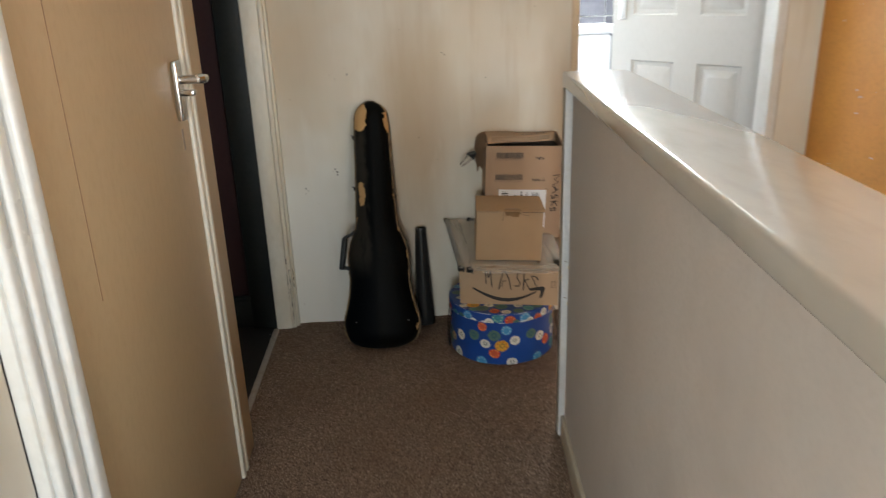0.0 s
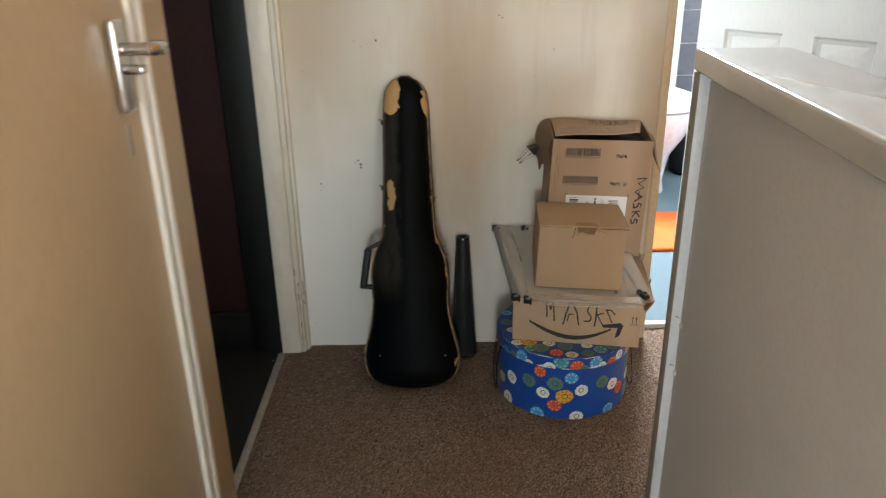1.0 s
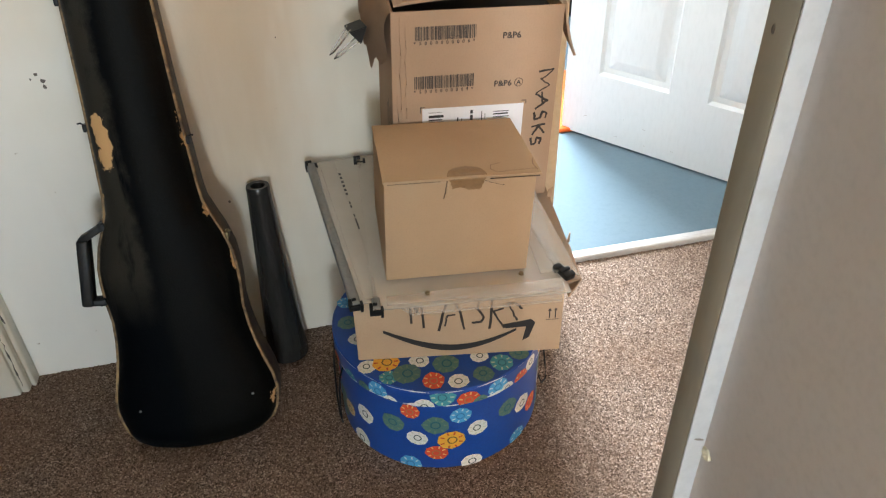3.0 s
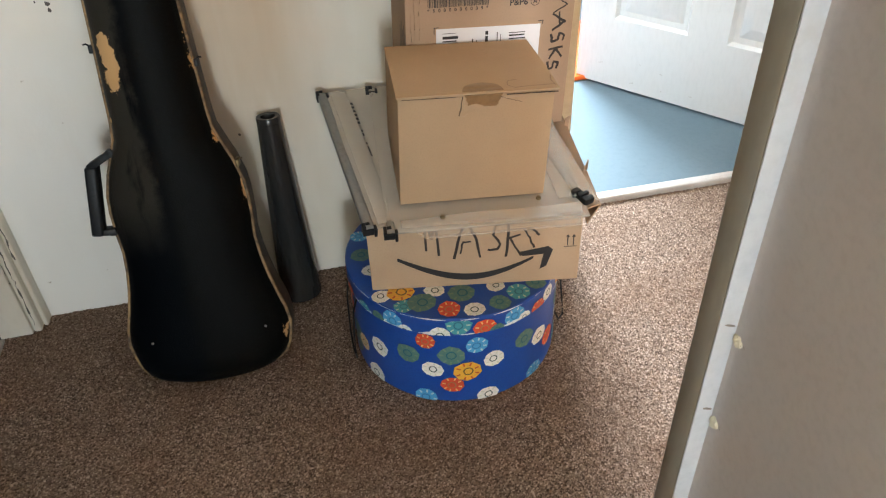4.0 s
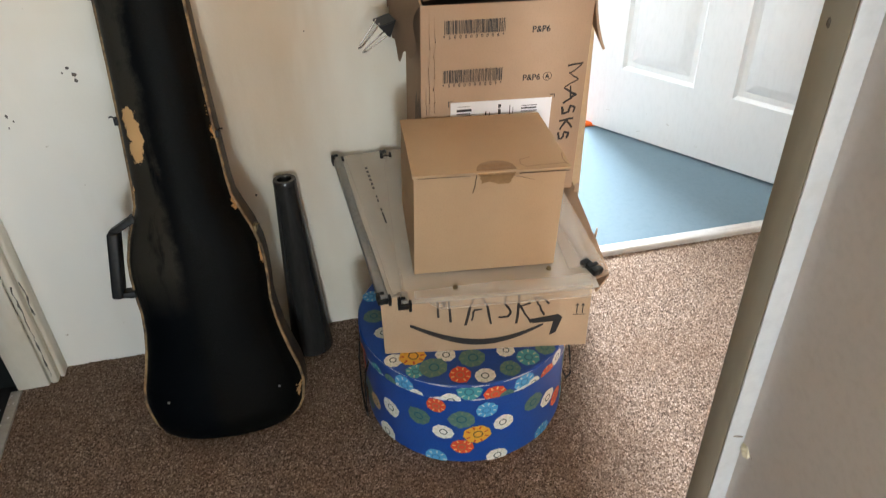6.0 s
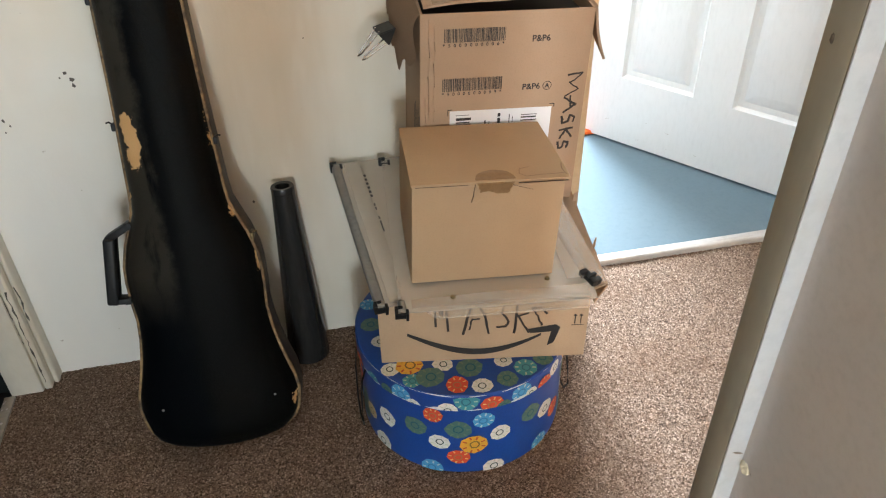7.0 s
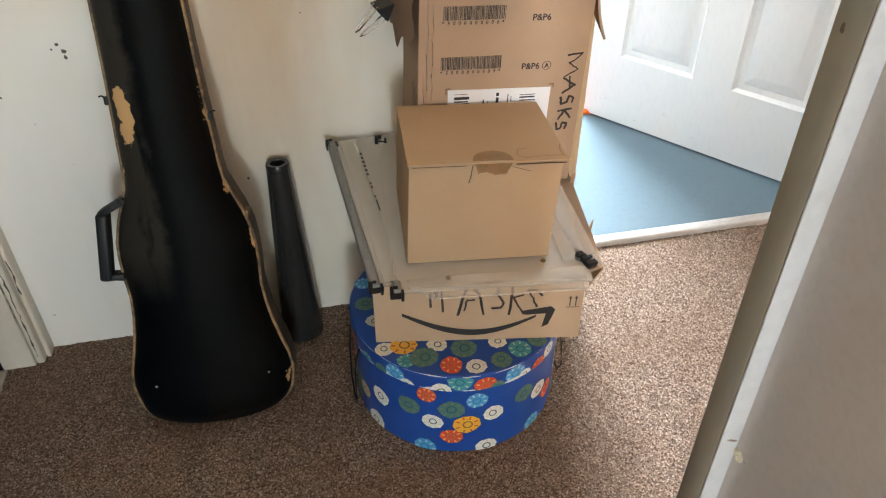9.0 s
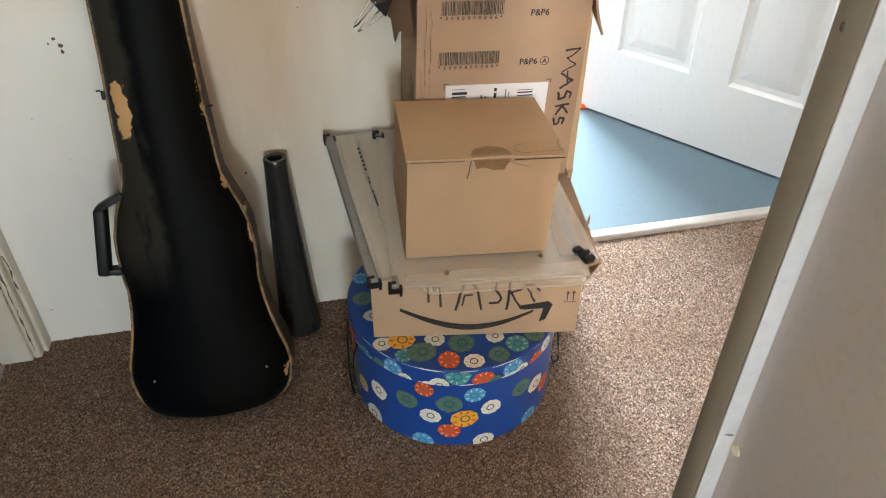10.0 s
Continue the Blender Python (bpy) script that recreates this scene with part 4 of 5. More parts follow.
    def on_wall(rad):
        def make(deg, z):
            def place(u, v, lift):
                a = radians(deg) + u / rad
                return Vector(((rad + lift) * math.sin(a), -(rad + lift) * math.cos(a), z + v))
            return place
        return make

    def on_top(x, y):
        return lambda u, v, lift: Vector((x + u, y + v, top + lift))

    rng = random.Random(3)
    kinds = "wgyrbtwg"
    body = BODY_FLOWERS + [(d + rng.uniform(-6, 6), z + rng.uniform(-0.01, 0.01), rng.choice(kinds), rng.choice((15, 17, 19))) for d in range(66, 280, 15) for z in (0.03, 0.075, 0.12)]
    side = SIDE_FLOWERS + [(d, 0.165 + rng.uniform(-0.01, 0.01), rng.choice(kinds), 15) for d in range(58, 285, 13)]
    lay(ob, "wall_print", body, on_wall(r), lambda a, z: (0.001 - z, top - 0.034 - z))
    lay(lid, "lid_side_print", side, on_wall(r + 0.0031), lambda a, z: (top - 0.0315 - z, top - 0.0025 - z))
    inside = [f for f in TOP_FLOWERS if math.hypot(f[0], f[1]) + f[3] / 1000 < r + 0.006]
    lay(lid, "lid_top_print", inside, on_top, lambda a, b: (-9, 9))
    # white paper showing where the lid's edges are rubbed
    worn = random.Random(17)
    for z, thick, rad, gap in ((top - 0.0312, 0.0085, r + 0.0036, 0.22), (top - 0.0012, 0.0020, r + 0.0033, 0.15)):
        bm = row = None
        for k in range(-75, 77):
            a = radians(k)
            n = noise.noise(Vector((k * 0.11, z * 90, 2.5))) + 0.25 * noise.noise(Vector((k * 0.5, 1.0, z * 50)))
            hi = thick * max(0.0, n + 0.42 - gap)
            if hi <= 0.00015 or k == 76:
                if bm and bm.faces:
                    part("rubbed_edge", bm, M_PAPER, lid, "white paper showing along the rubbed lid edge", smooth=0)
                bm = row = None
                continue
            bm = bm or bmesh.new()
            pair = [bm.verts.new((rad * math.sin(a), -rad * math.cos(a), z + e * hi * worn.uniform(0.8, 1.2))) for e in (-0.35, 1.0)]
            if row:
                bm.faces.new((row[0], pair[0], pair[1], row[1]))
            row = pair
    for s in (-1, 1):
        pts = [(s * 0.176, -0.048, 0.150), (s * 0.183, -0.046, 0.125), (s * 0.186, -0.045, 0.0975), (s * 0.188, -0.051, 0.07), (s * 0.189, -0.056, 0.037), (s * 0.188, -0.043, 0.013), (s * 0.190, -0.015, 0.008), (s * 0.190, 0.02, 0.02), (s * 0.187, 0.04, 0.08), (s * 0.180, 0.035, 0.15)]
        part("cord_handle", bm_tube(pts, 0.0017, 7), M_BLACK, ob, "thin black cord handle")


round_box()


# ---- delivery box ----
def delivery_box():
    w, d, h = 0.328, 0.29, 0.124
    ob = thing("cardboard_box", pose(0.3575, 2.3593, 0.188, 0, 0, -10.3), "shallow brown card delivery box with a black curved arrow", "box")
    t = 0.004
    x0, x1, y0, y1 = -w / 2, w / 2, -d / 2, d / 2
    part("front_panel", bm_box(x0, x1, y0, y0 + t, 0, h, 0.0012), M_CARD_A, ob)
    part("back_panel", bm_box(x0, x1, y1 - t, y1, 0, h, 0.0012), M_CARD_A, ob)
    part("side_panel", bm_box(x0, x0 + t, y0 + t, y1 - t, 0, h, 0.0012), M_CARD_A, ob)
    part("side_panel", bm_box(x1 - t, x1, y0 + t, y1 - t, 0, h, 0.0012), M_CARD_A, ob)
    part("bottom_panel", bm_box(x0 + t, x1 - t, y0 + t, y1 - t, 0, t), M_CARD_A, ob)
    part("top_panel", bm_box(x0 + t, x1 - t, y0 + t, y1 - t, h - t, h), M_CARD_A, ob)
    # curved arrow under the word
    bm = bmesh.new()
    top, bot = [], []
    for k in range(25):
        u = k / 24
        x = -0.1205 + 0.212 * u
        z = 0.0655 - 0.05 * math.sin(math.pi * (0.04 + 0.83 * u)) + 0.004 * u
        half = 0.0012 + 0.0052 * math.sin(math.pi * min(1, 0.12 + u * 0.8))
        top.append(bm.verts.new((x, y0 - 0.0006, z + half)))
        bot.append(bm.verts.new((x, y0 - 0.0006, z - half)))
    for k in range(24):
        bm.faces.new((top[k], top[k + 1], bot[k + 1], bot[k]))
    head = [(0.07, 0.0615), (0.114, 0.0695), (0.1215, 0.0625), (0.1125, 0.031), (0.102, 0.025), (0.107, 0.0545), (0.074, 0.0525)]
    bm.faces.new([bm.verts.new((x, y0 - 0.0007, z)) for x, z in head])
    part("curved_arrow", bm, M_PRINT, ob, "black printed curved arrow", smooth=0)
    word = [[(-0.0747, 0.0742), (-0.0773, 0.134), (-0.066, 0.0957), (-0.0603, 0.1283), (-0.056, 0.0638)], [(-0.0321, 0.0566), (-0.0185, 0.1199), (-0.0099, 0.1187), (0.0016, 0.091), (0.008, 0.0559)], [(-0.0228, 0.0646), (-0.0185, 0.0863), (-0.007, 0.0867)], [(0.0204, 0.0684), (0.0348, 0.0687), (0.0391, 0.079), (0.0281, 0.0971), (0.031, 0.1129), (0.042, 0.1167)], [(0.0483, 0.0555), (0.052, 0.0995), (0.0506, 0.1197)], [(0.0693, 0.0938), (0.052, 0.0902)], [(0.0535, 0.0902), (0.0713, 0.0546)], [(0.0981, 0.0926), (0.088, 0.1044), (0.0751, 0.1049), (0.0837, 0.0877), (0.0915, 0.0694)]]
    for k, stroke in enumerate(word):
        part("pen_stroke", bm_pen([stroke], (0, y0 - 0.0008 - 0.00003 * k, 0), (1, 0, 0), (0, 0, 1), 0.0036, 3 + k), M_INK, ob, "black marker stroke of the word MASKS", smooth=0)
    rects = [(0.0, 0, 0.02, 0.0012), (0.0045, 0.003, 0.0016, 0.02), (0.0137, 0.003, 0.0016, 0.02), (0.0023, 0.0185, 0.0022, 0.0014), (0.0061, 0.0185, 0.0022, 0.0014), (0.0115, 0.0185, 0.0022, 0.0014), (0.0153, 0.0185, 0.0022, 0.0014), (0.0033, 0.0205, 0.004, 0.0014), (0.0125, 0.0205, 0.004, 0.0014)]
    part("this_way_up_mark", bm_bars((0.138, y0 - 0.0007, 0.066), (1, 0, 0), (0, 0, 1), rects), M_PRINT, ob, "two small printed upward arrows", smooth=0)
    # torn flap edges showing at the side
    part("loose_flap", bm_join(bm_sheet(((x1 - 0.004, -0.132, h - 0.002), (x1 + 0.032, -0.118, h + 0.001), (x1 + 0.006, 0.135, h + 0.05), (x1 - 0.012, 0.13, h + 0.03)), 0.003),
                               bm_sheet(((x1 + 0.031, -0.118, h - 0.002), (x1 + 0.026, -0.04, h + 0.012), (x1 + 0.008, -0.05, h - 0.022), (x1 + 0.010, -0.130, h - 0.026)), 0.003),
                               bm_sheet(((x1 - 0.01, 0.11, h + 0.035), (x1 + 0.012, 0.125, h + 0.052), (x1 + 0.002, 0.14, h + 0.058), (x1 - 0.012, 0.135, h + 0.04)), 0.003),
                               bm_sheet(((x1 + 0.012, -0.06, h + 0.006), (x1 + 0.03, -0.03, h + 0.01), (x1 + 0.031, -0.028, h + 0.026), (x1 + 0.022, -0.045, h + 0.02)), 0.002),
                               bm_sheet(((x1 + 0.004, 0.06, h + 0.03), (x1 + 0.016, 0.07, h + 0.034), (x1 + 0.021, 0.082, h + 0.05), (x1 + 0.013, 0.08, h + 0.046)), 0.002)), M_CARD_T, ob, "torn brown card flap")


delivery_box()


# ---- plastic folders with rails ----
def plastic_folder(m, w, d, label, rail_material):
    ob = thing("plastic_folder", m, label, "plastic folder", "plastic folders on the box")
    part("clear_sheet", bm_sheet(((0, 0, 0.006), (w, 0, 0.006), (w, d, 0.006), (0, d, 0.006)), 0.0012, 14, 14, lambda u, v: 0.003 * math.sin(5 * u + 2 * v) * math.sin(3.1 * v)), M_FILM, ob, "cloudy clear plastic sheet")
    part("backing_sheet", bm_sheet(((0.003, 0.003, 0.001), (w - 0.003, 0.003, 0.001), (w - 0.003, d - 0.003, 0.001), (0.003, d - 0.003, 0.001)), 0.001, 1, 1), M_FILM, ob)
    if rail_material is M_GREYRAIL:
        rail = part("rail", bm_box(-0.004, 0.012, 0.0, d, -0.003, 0.009, 0.0035, 3), rail_material, ob, "grey plastic spine rail")
    else:
        rail = part("rail", bm_box(0.0, 0.007, 0.0, d, 0.002, 0.0068, 0.002, 3), M_THIN, ob, "clear plastic spine rail")
        part("rail_end", bm_box(-0.001, 0.011, 0.001, 0.024, 0.0, 0.0085, 0.003, 3), M_GREYRAIL, rail, "short grey rail end")
    for y in (-0.004, d - 0.012):
        part("end_clip", bm_join(bm_box(-0.006, 0.014, y, y + 0.003, -0.004, 0.0075, 0.001), bm_box(-0.006, -0.001, y + 0.003, y + 0.014, -0.004, 0.011, 0.001), bm_box(0.010, 0.0145, y - 0.003, y + 0.008, -0.006, 0.010, 0.001), bm_box(-0.001, 0.006, y + 0.010, y + 0.0145, 0.002, 0.011, 0.001)), M_BLACK, rail, "black plastic end clip")
    return ob


f1 = plastic_folder(pose(0.1695, 2.218, 0.322, 12.0, 2.2, 5.2), 0.315, 0.334, "cloudy clear plastic folder with a grey rail and black clips", M_GREYRAIL)
rects = [(0.0, 0.0105 * k, 0.0042, 0.006) for k in range(6)] + [(0.0008, -0.022, 0.0026, 0.006), (0.0008, -0.032, 0.0026, 0.007), (0.0008, -0.054, 0.0026, 0.006), (0.0008, -0.084, 0.0026, 0.026)]
part("printed_marks", bm_bars((0.044, 0.232, 0.0115), (1, 0, 0), (0, 1, 0), rects), M_PRINT, f1, "small black printed marks", smooth=0)
part("pocket_edge", bm_join(bm_tube([(0.05, 0.012, 0.012), (0.31, 0.02, 0.012)], 0.002, 6), bm_box(0.018, 0.045, 0.004, 0.33, 0.007, 0.0095, 0.001)), M_FILM, f1, "welded clear pocket edge")
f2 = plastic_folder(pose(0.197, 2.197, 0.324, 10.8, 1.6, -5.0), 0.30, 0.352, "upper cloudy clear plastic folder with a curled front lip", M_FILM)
part("curled_lip", bm_sheet(((0.03, 0.010, 0.007), (0.288, 0.010, 0.007), (0.283, -0.0135, 0.004), (0.052, -0.008, -0.002)), 0.0012, 12, 5, lambda u, v: 0.004 * math.sin(v * 3.1) + 0.0015 * math.sin(u * 11)), M_THIN, f2, "clear plastic lip curling over the box")
part("lip_tube", bm_tube([(0.054, -0.0085, -0.0015), (0.13, -0.0105, 0.001), (0.2, -0.0125, 0.003), (0.282, -0.014, 0.0045)], 0.0019, 8), M_THIN, f2, "rolled clear edge of the lip")
part("folded_edge", bm_sheet(((0.02, 0.004, 0.0095), (0.290, 0.001, 0.0085), (0.292, 0.027, 0.0100), (0.02, 0.021, 0.0105)), 0.0008, 14, 4, lambda u, v: 0.0016 * math.sin(u * 9 + v * 4)), M_THIN, f2, "clear plastic folded back along the front")
for x, y in ((0.082, 0.020), (0.2305, 0.0423)):
    b = bm_lathe([(0, 0.003), (0.003, 0.003), (0.0042, 0.0), (0, -0.001)], 12)
    part("press_stud", turned(b, pose(x, y, 0.0095)), M_BRASS, f2, "small metal press stud")
part("side_fold", bm_sheet(((0.262, 0.040, 0.0085), (0.326, 0.036, -0.002), (0.298, 0.235, 0.004), (0.250, 0.235, 0.010)), 0.0012, 10, 12, lambda u, v: 0.008 * math.sin(u * 3.1)), M_THIN, f2, "folded clear plastic side")
# added grey tube that draws the dark shade along the film's fold
part("fold_shade_tube", bm_tube([(0.262, 0.205, 0.003), (0.275, 0.144, 0.004), (0.285, 0.10, 0.004), (0.2945, 0.054, 0.003)], [0.003, 0.005, 0.0065, 0.0075], 10), M_GREYRAIL, f2, "added grey tube giving the shade of a fold under the clear film")
part("side_clip", bm_join(turned(bm_box(-0.005, 0.006, -0.013, 0.013, -0.006, 0.006, 0.0018), pose(0.297, 0.036, 0.009, 0, 0, 24)),
                          turned(bm_box(-0.010, 0.004, 0.006, 0.015, -0.004, 0.008, 0.0018), pose(0.296, 0.038, 0.009, 0, 0, 24)),
                          turned(bm_box(0.002, 0.013, -0.016, -0.006, -0.006, 0.006, 0.0018), pose(0.296, 0.039, 0.008, 0, 0, 24)),
                          turned(bm_box(-0.008, 0.010, -0.003, 0.003, 0.003, 0.0085, 0.0012), pose(0.297, 0.037, 0.009, 0, 0, 24))), M_BLACK, f2, "black plastic end clip")


# ---- tall box ----
def tall_box():
    w, d, h, t = 0.2645, 0.152, 0.348, 0.004
    ob = thing("tall_cardboard_box", pose(0.4066, 2.481, 0.36, 0, 2.0, -1.9), "tall open brown card box marked MASKS, flaps loose", "box")
    x0, x1, y0, y1 = -w / 2, w / 2, -d / 2, d / 2
    low = h - 0.021
    part("front_panel", bm_box(x0, x1, y0, y0 + t, 0, low, 0.0012), M_CARD_T, ob)
    part("back_panel", bm_box(x0, x1, y1 - t, y1, 0, h, 0.0012), M_CARD_T, ob)
    part("side_panel", bm_sheet(((x0 + t, y0 + t, 0), (x0 + t, y1 - t, 0), (x0 + t, y1 - t, h), (x0 + t, y0 + t, low)), t), M_CARD_T, ob)
    part("side_panel", bm_sheet(((x1, y0 + t, 0), (x1, y1 - t, 0), (x1, y1 - t, h), (x1, y0 + t, low)), t), M_CARD_T, ob)
    part("bottom_panel", bm_box(x0 + t, x1 - t, y0 + t, y1 - t, 0, t), M_CARD_T, ob)
    part("cloth_filling", bm_box(x0 + 0.006, x1 - 0.006, y0 + 0.006, y1 - 0.006, 0.006, h - 0.032, 0.006), M_BLACK, ob, "dark cloth filling the box")
    # back flap folded over the opening
    corners = [Vector(p) for p in ((x0 + 0.006, y0 + 0.010, h - 0.013), (x1 - 0.033, y0 + 0.028, h - 0.002), (x1 - 0.005, y1, h), (x0 + 0.004, y1, h))]
    flap_up = (corners[1] - corners[0]).cross(corners[3] - corners[0]).normalized()

    def swell(u, v):
        return 0.011 * math.sin(v * 3.14) + 0.002 * math.sin(u * 7)

    def on_flap(u, v, lift):
        a, b, c, e = corners
        return (a * (1 - u) + b * u) * (1 - v) + (e * (1 - u) + c * u) * v + flap_up * (swell(u, v) + lift)

    flap = part("top_flap", bm_sheet(corners, t, 12, 10, swell), M_CARD_T, ob, "brown card flap folded over the opening")
    ink = bm_script("MASKS", (0, 0, 0), (1, 0, 0), (0, 1, 0), 0.034, 0.0032, 8, step=0.75)
    for v in ink.verts:
        v.co = on_flap(0.42 + v.co.x * 3.5, 0.36 + v.co.y * 10.0, 0.0012 + v.co.z)
    part("handwriting", ink, M_INK, flap, "handwritten black marker word MASKS", smooth=0)
    strip = bmesh.new()
    rows = [[strip.verts.new(on_flap(0.06 + 0.88 * a / 24, 0.01 + 0.045 * b, 0.0007 + 0.0004 * math.sin(a * 1.6 + b))) for a in range(25)] for b in range(6)]
    for p, q in zip(rows, rows[1:]):
        for k in range(24):
            strip.faces.new((p[k], p[k + 1], q[k + 1], q[k]))
    part("tape", strip, M_CLEARTAPE, flap, "shiny clear parcel tape")
    # side flaps, torn and hanging
    def hanging(u, v):
        """The left flap: u from back to front, v from the fold to the torn edge."""
        off = 0.026 * (1 - u ** 3) + 0.009 * u
        drop = 0.05 + 0.062 * math.sin(min(1.0, u * 1.12) * 2.45) ** 2 * (0.6 + 0.4 * u) + 0.010 * math.sin(u * 23) * v
        bow = math.sin(min(1.0, v * 1.5) * math.pi / 2)
        return Vector((x0 - 0.0005 - off * bow + 0.004 * math.sin(v * 5 + u * 3) * v, y1 - 0.004 - (d - 0.006) * u, h + (low - h) * u + 0.003 * math.sin(v * 3.1) - drop * v ** 1.4))

    part("left_flap", bm_shaped(hanging, t, 22, 10), M_CARD_T, ob, "torn brown side flap hanging out")
    part("right_flap", bm_sheet(((x1, y0 + 0.002, low), (x1, y0 + 0.062, low + 0.008), (x1 + 0.011, y0 + 0.05, low - 0.035), (x1 + 0.030, y0 + 0.012, low - 0.085)), t, 6, 6, lambda u, v: 0.005 * math.sin(v * 2.6)), M_CARD_T, ob, "torn brown side flap hanging down")
    for x, z0, z1 in ((x0 + 0.013, 0.09, 0.32), (x0 + 0.021, 0.16, 0.31), (x0 + 0.008, 0.03, 0.2)):
        part("crease", bm_tube([(x + 0.0012 * math.sin(k * 2.3), y0 - 0.0002, z0 + (z1 - z0) * k / 8) for k in range(9)], 0.0007, 6), M_CARD_T, ob, "raised crease in the card")
    # print on the front
    y = y0 - 0.0007
    rng = random.Random(9)
    for z, code in ((0.284, "*5000000006*"), (0.208, "*5000000009*")):
        rects, x = [], 0.0
        while x < 0.092:
            bw = rng.choice((0.0006, 0.0009, 0.0014))
            rects.append((x, 0, bw, 0.0205))
            x += bw + rng.choice((0.0006, 0.0009, 0.0013))
        part("barcode", bm_bars((x0 + 0.0355 - (0.0015 if z < 0.25 else 0), y, z), (1, 0, 0), (0, 0, 1), rects), M_PRINT, ob, "black printed barcode", smooth=0)
        part("lettering", bm_join(*[bm_words(ch, Matrix.Translation((x0 + 0.0335 + 0.0082 * k, 0, z - 0.0066)) @ pose(0, y, 0, 90, 0, 0), 0.0072) for k, ch in enumerate(code)]), M_PRINT, ob, "small printed digits under the barcode", smooth=0)
    face = pose(0, y, 0, 90, 0, 0)
    part("lettering", bm_words("P&P6", Matrix.Translation((x1 - 0.095, 0, 0.2805)) @ face, 0.0135), M_PRINT, ob, "black print P&P6", smooth=0)
    part("lettering", bm_words("P&P6", Matrix.Translation((x1 - 0.1045, 0, 0.2045)) @ face, 0.0135), M_PRINT, ob, "black print P&P6", smooth=0)
    part("lettering", bm_words("A", Matrix.Translation((x1 - 0.0677, 0, 0.2055)) @ face, 0.0105), M_PRINT, ob, "black print letter A", smooth=0)
    ring = bmesh.new()
    for k in range(24):
        a, b = 2 * math.pi * k / 24, 2 * math.pi * (k + 1) / 24
        ring.faces.new([ring.verts.new((x1 - 0.0642 + r * math.cos(c), y, 0.2092 + r * math.sin(c))) for r, c in ((0.0063, a), (0.0072, a), (0.0072, b), (0.0063, b))])
    part("printed_ring", ring, M_PRINT, ob, "thin printed ring round the letter", smooth=0)
    part("corner_mark", bm_bars((x0 + 0.043, y, 0.168), (1, 0, 0), (0, 0, 1), [(0, 0, 0.0012, 0.01), (0, 0.009, 0.008, 0.0012)]), M_PRINT, ob, "printed corner mark", smooth=0)
    word = [[(-0.0282, 0.2153), (-0.0056, 0.2186), (-0.0172, 0.2064), (-0.0253, 0.2042), (-0.0091, 0.1916), (-0.0299, 0.1805)], [(-0.0311, 0.179), (-0.0108, 0.1664), (-0.0294, 0.1531)], [(-0.0207, 0.1805), (-0.0183, 0.162)], [(-0.0108, 0.1353), (-0.0096, 0.145), (-0.0178, 0.1472), (-0.0201, 0.1361), (-0.0288, 0.1346), (-0.0311, 0.1457)], [(-0.0317, 0.1216), (-0.0108, 0.125)], [(-0.0114, 0.1087), (-0.0212, 0.1228), (-0.0305, 0.1069)], [(-0.0172, 0.0895), (-0.0149, 0.0998), (-0.0224, 0.1013), (-0.0236, 0.0917), (-0.0311, 0.0887), (-0.0328, 0.1006)]]
    part("handwriting", bm_pen(word, (x1 - 0.003, y - 0.0001, 0.0085), (1, 0, 0), (0, 0, 1), 0.0032, 5), M_INK, ob, "handwritten black marker word MASKS running down", smooth=0)
    label = part("address_label", bm_sheet(((x0 + 0.048, y0 - 0.0012, 0.04), (x1 - 0.054, y0 - 0.0012, 0.038), (x1 - 0.053, y0 - 0.0012, 0.1735), (x0 + 0.0465, y0 - 0.0012, 0.1755)), 0.0005), M_PAPER, ob, "white paper address label")
    code = [(0.113, 0.095 - k * 0.0048, 0.026 - 0.001 * (k % 2), (0.0012, 0.0024, 0.0017)[k % 3]) for k in range(12)]
    part("label_barcode", bm_bars((x0 + 0.0485, y0 - 0.0016, 0.067), (1, 0, 0), (0, 0, 1), code), M_PRINT, label, "dark printed barcode", smooth=0)
    rects = [(0.008, 0.1005, 0.021, 0.0008), (0.008, 0.092, 0.024, 0.0045), (0.008, 0.0875, 0.022, 0.002), (0.008, 0.082, 0.024, 0.0035), (0.008, 0.077, 0.024, 0.003)]
    middle = [(0.054, 0.079, 0.0022, 0.011), (0.061, 0.08, 0.0012, 0.008), (0.075, 0.084, 0.0045, 0.009), (0.075, 0.095, 0.0045, 0.006), (0.0935, 0.082, 0.0014, 0.016), (0.099, 0.084, 0.001, 0.01)]
    part("label_bars", bm_bars((x0 + 0.0485, y0 - 0.0016, 0.067), (1, 0, 0), (0, 0, 1), rects), M_PRINT, label, "dark printed bars", smooth=0)
    part("label_lines", bm_bars((x0 + 0.0485, y0 - 0.0016, 0.067), (1, 0, 0), (0, 0, 1), middle), M_PRINT, label, "small upright printed bars", smooth=0)
    part("corner_mark", bm_bars((x1 - 0.050, y, 0.1685), (1, 0, 0), (0, 0, 1), [(0, 0.004, 0.0012, 0.006), (-0.007, 0.009, 0.0082, 0.0012)]), M_PRINT, ob, "printed corner mark", smooth=0)
    rects = [(0.02 + 0.012 * k, 0.1 + 0.01 * (k % 2), 0.004, 0.05) for k in range(5)]
    part("side_print", bm_bars((x0 - 0.0007, y1 - 0.08, 0.02), (0, -1, 0), (0, 0, 1), rects), M_PRINT, ob, "faded printed bars on the side", smooth=0)


tall_box()


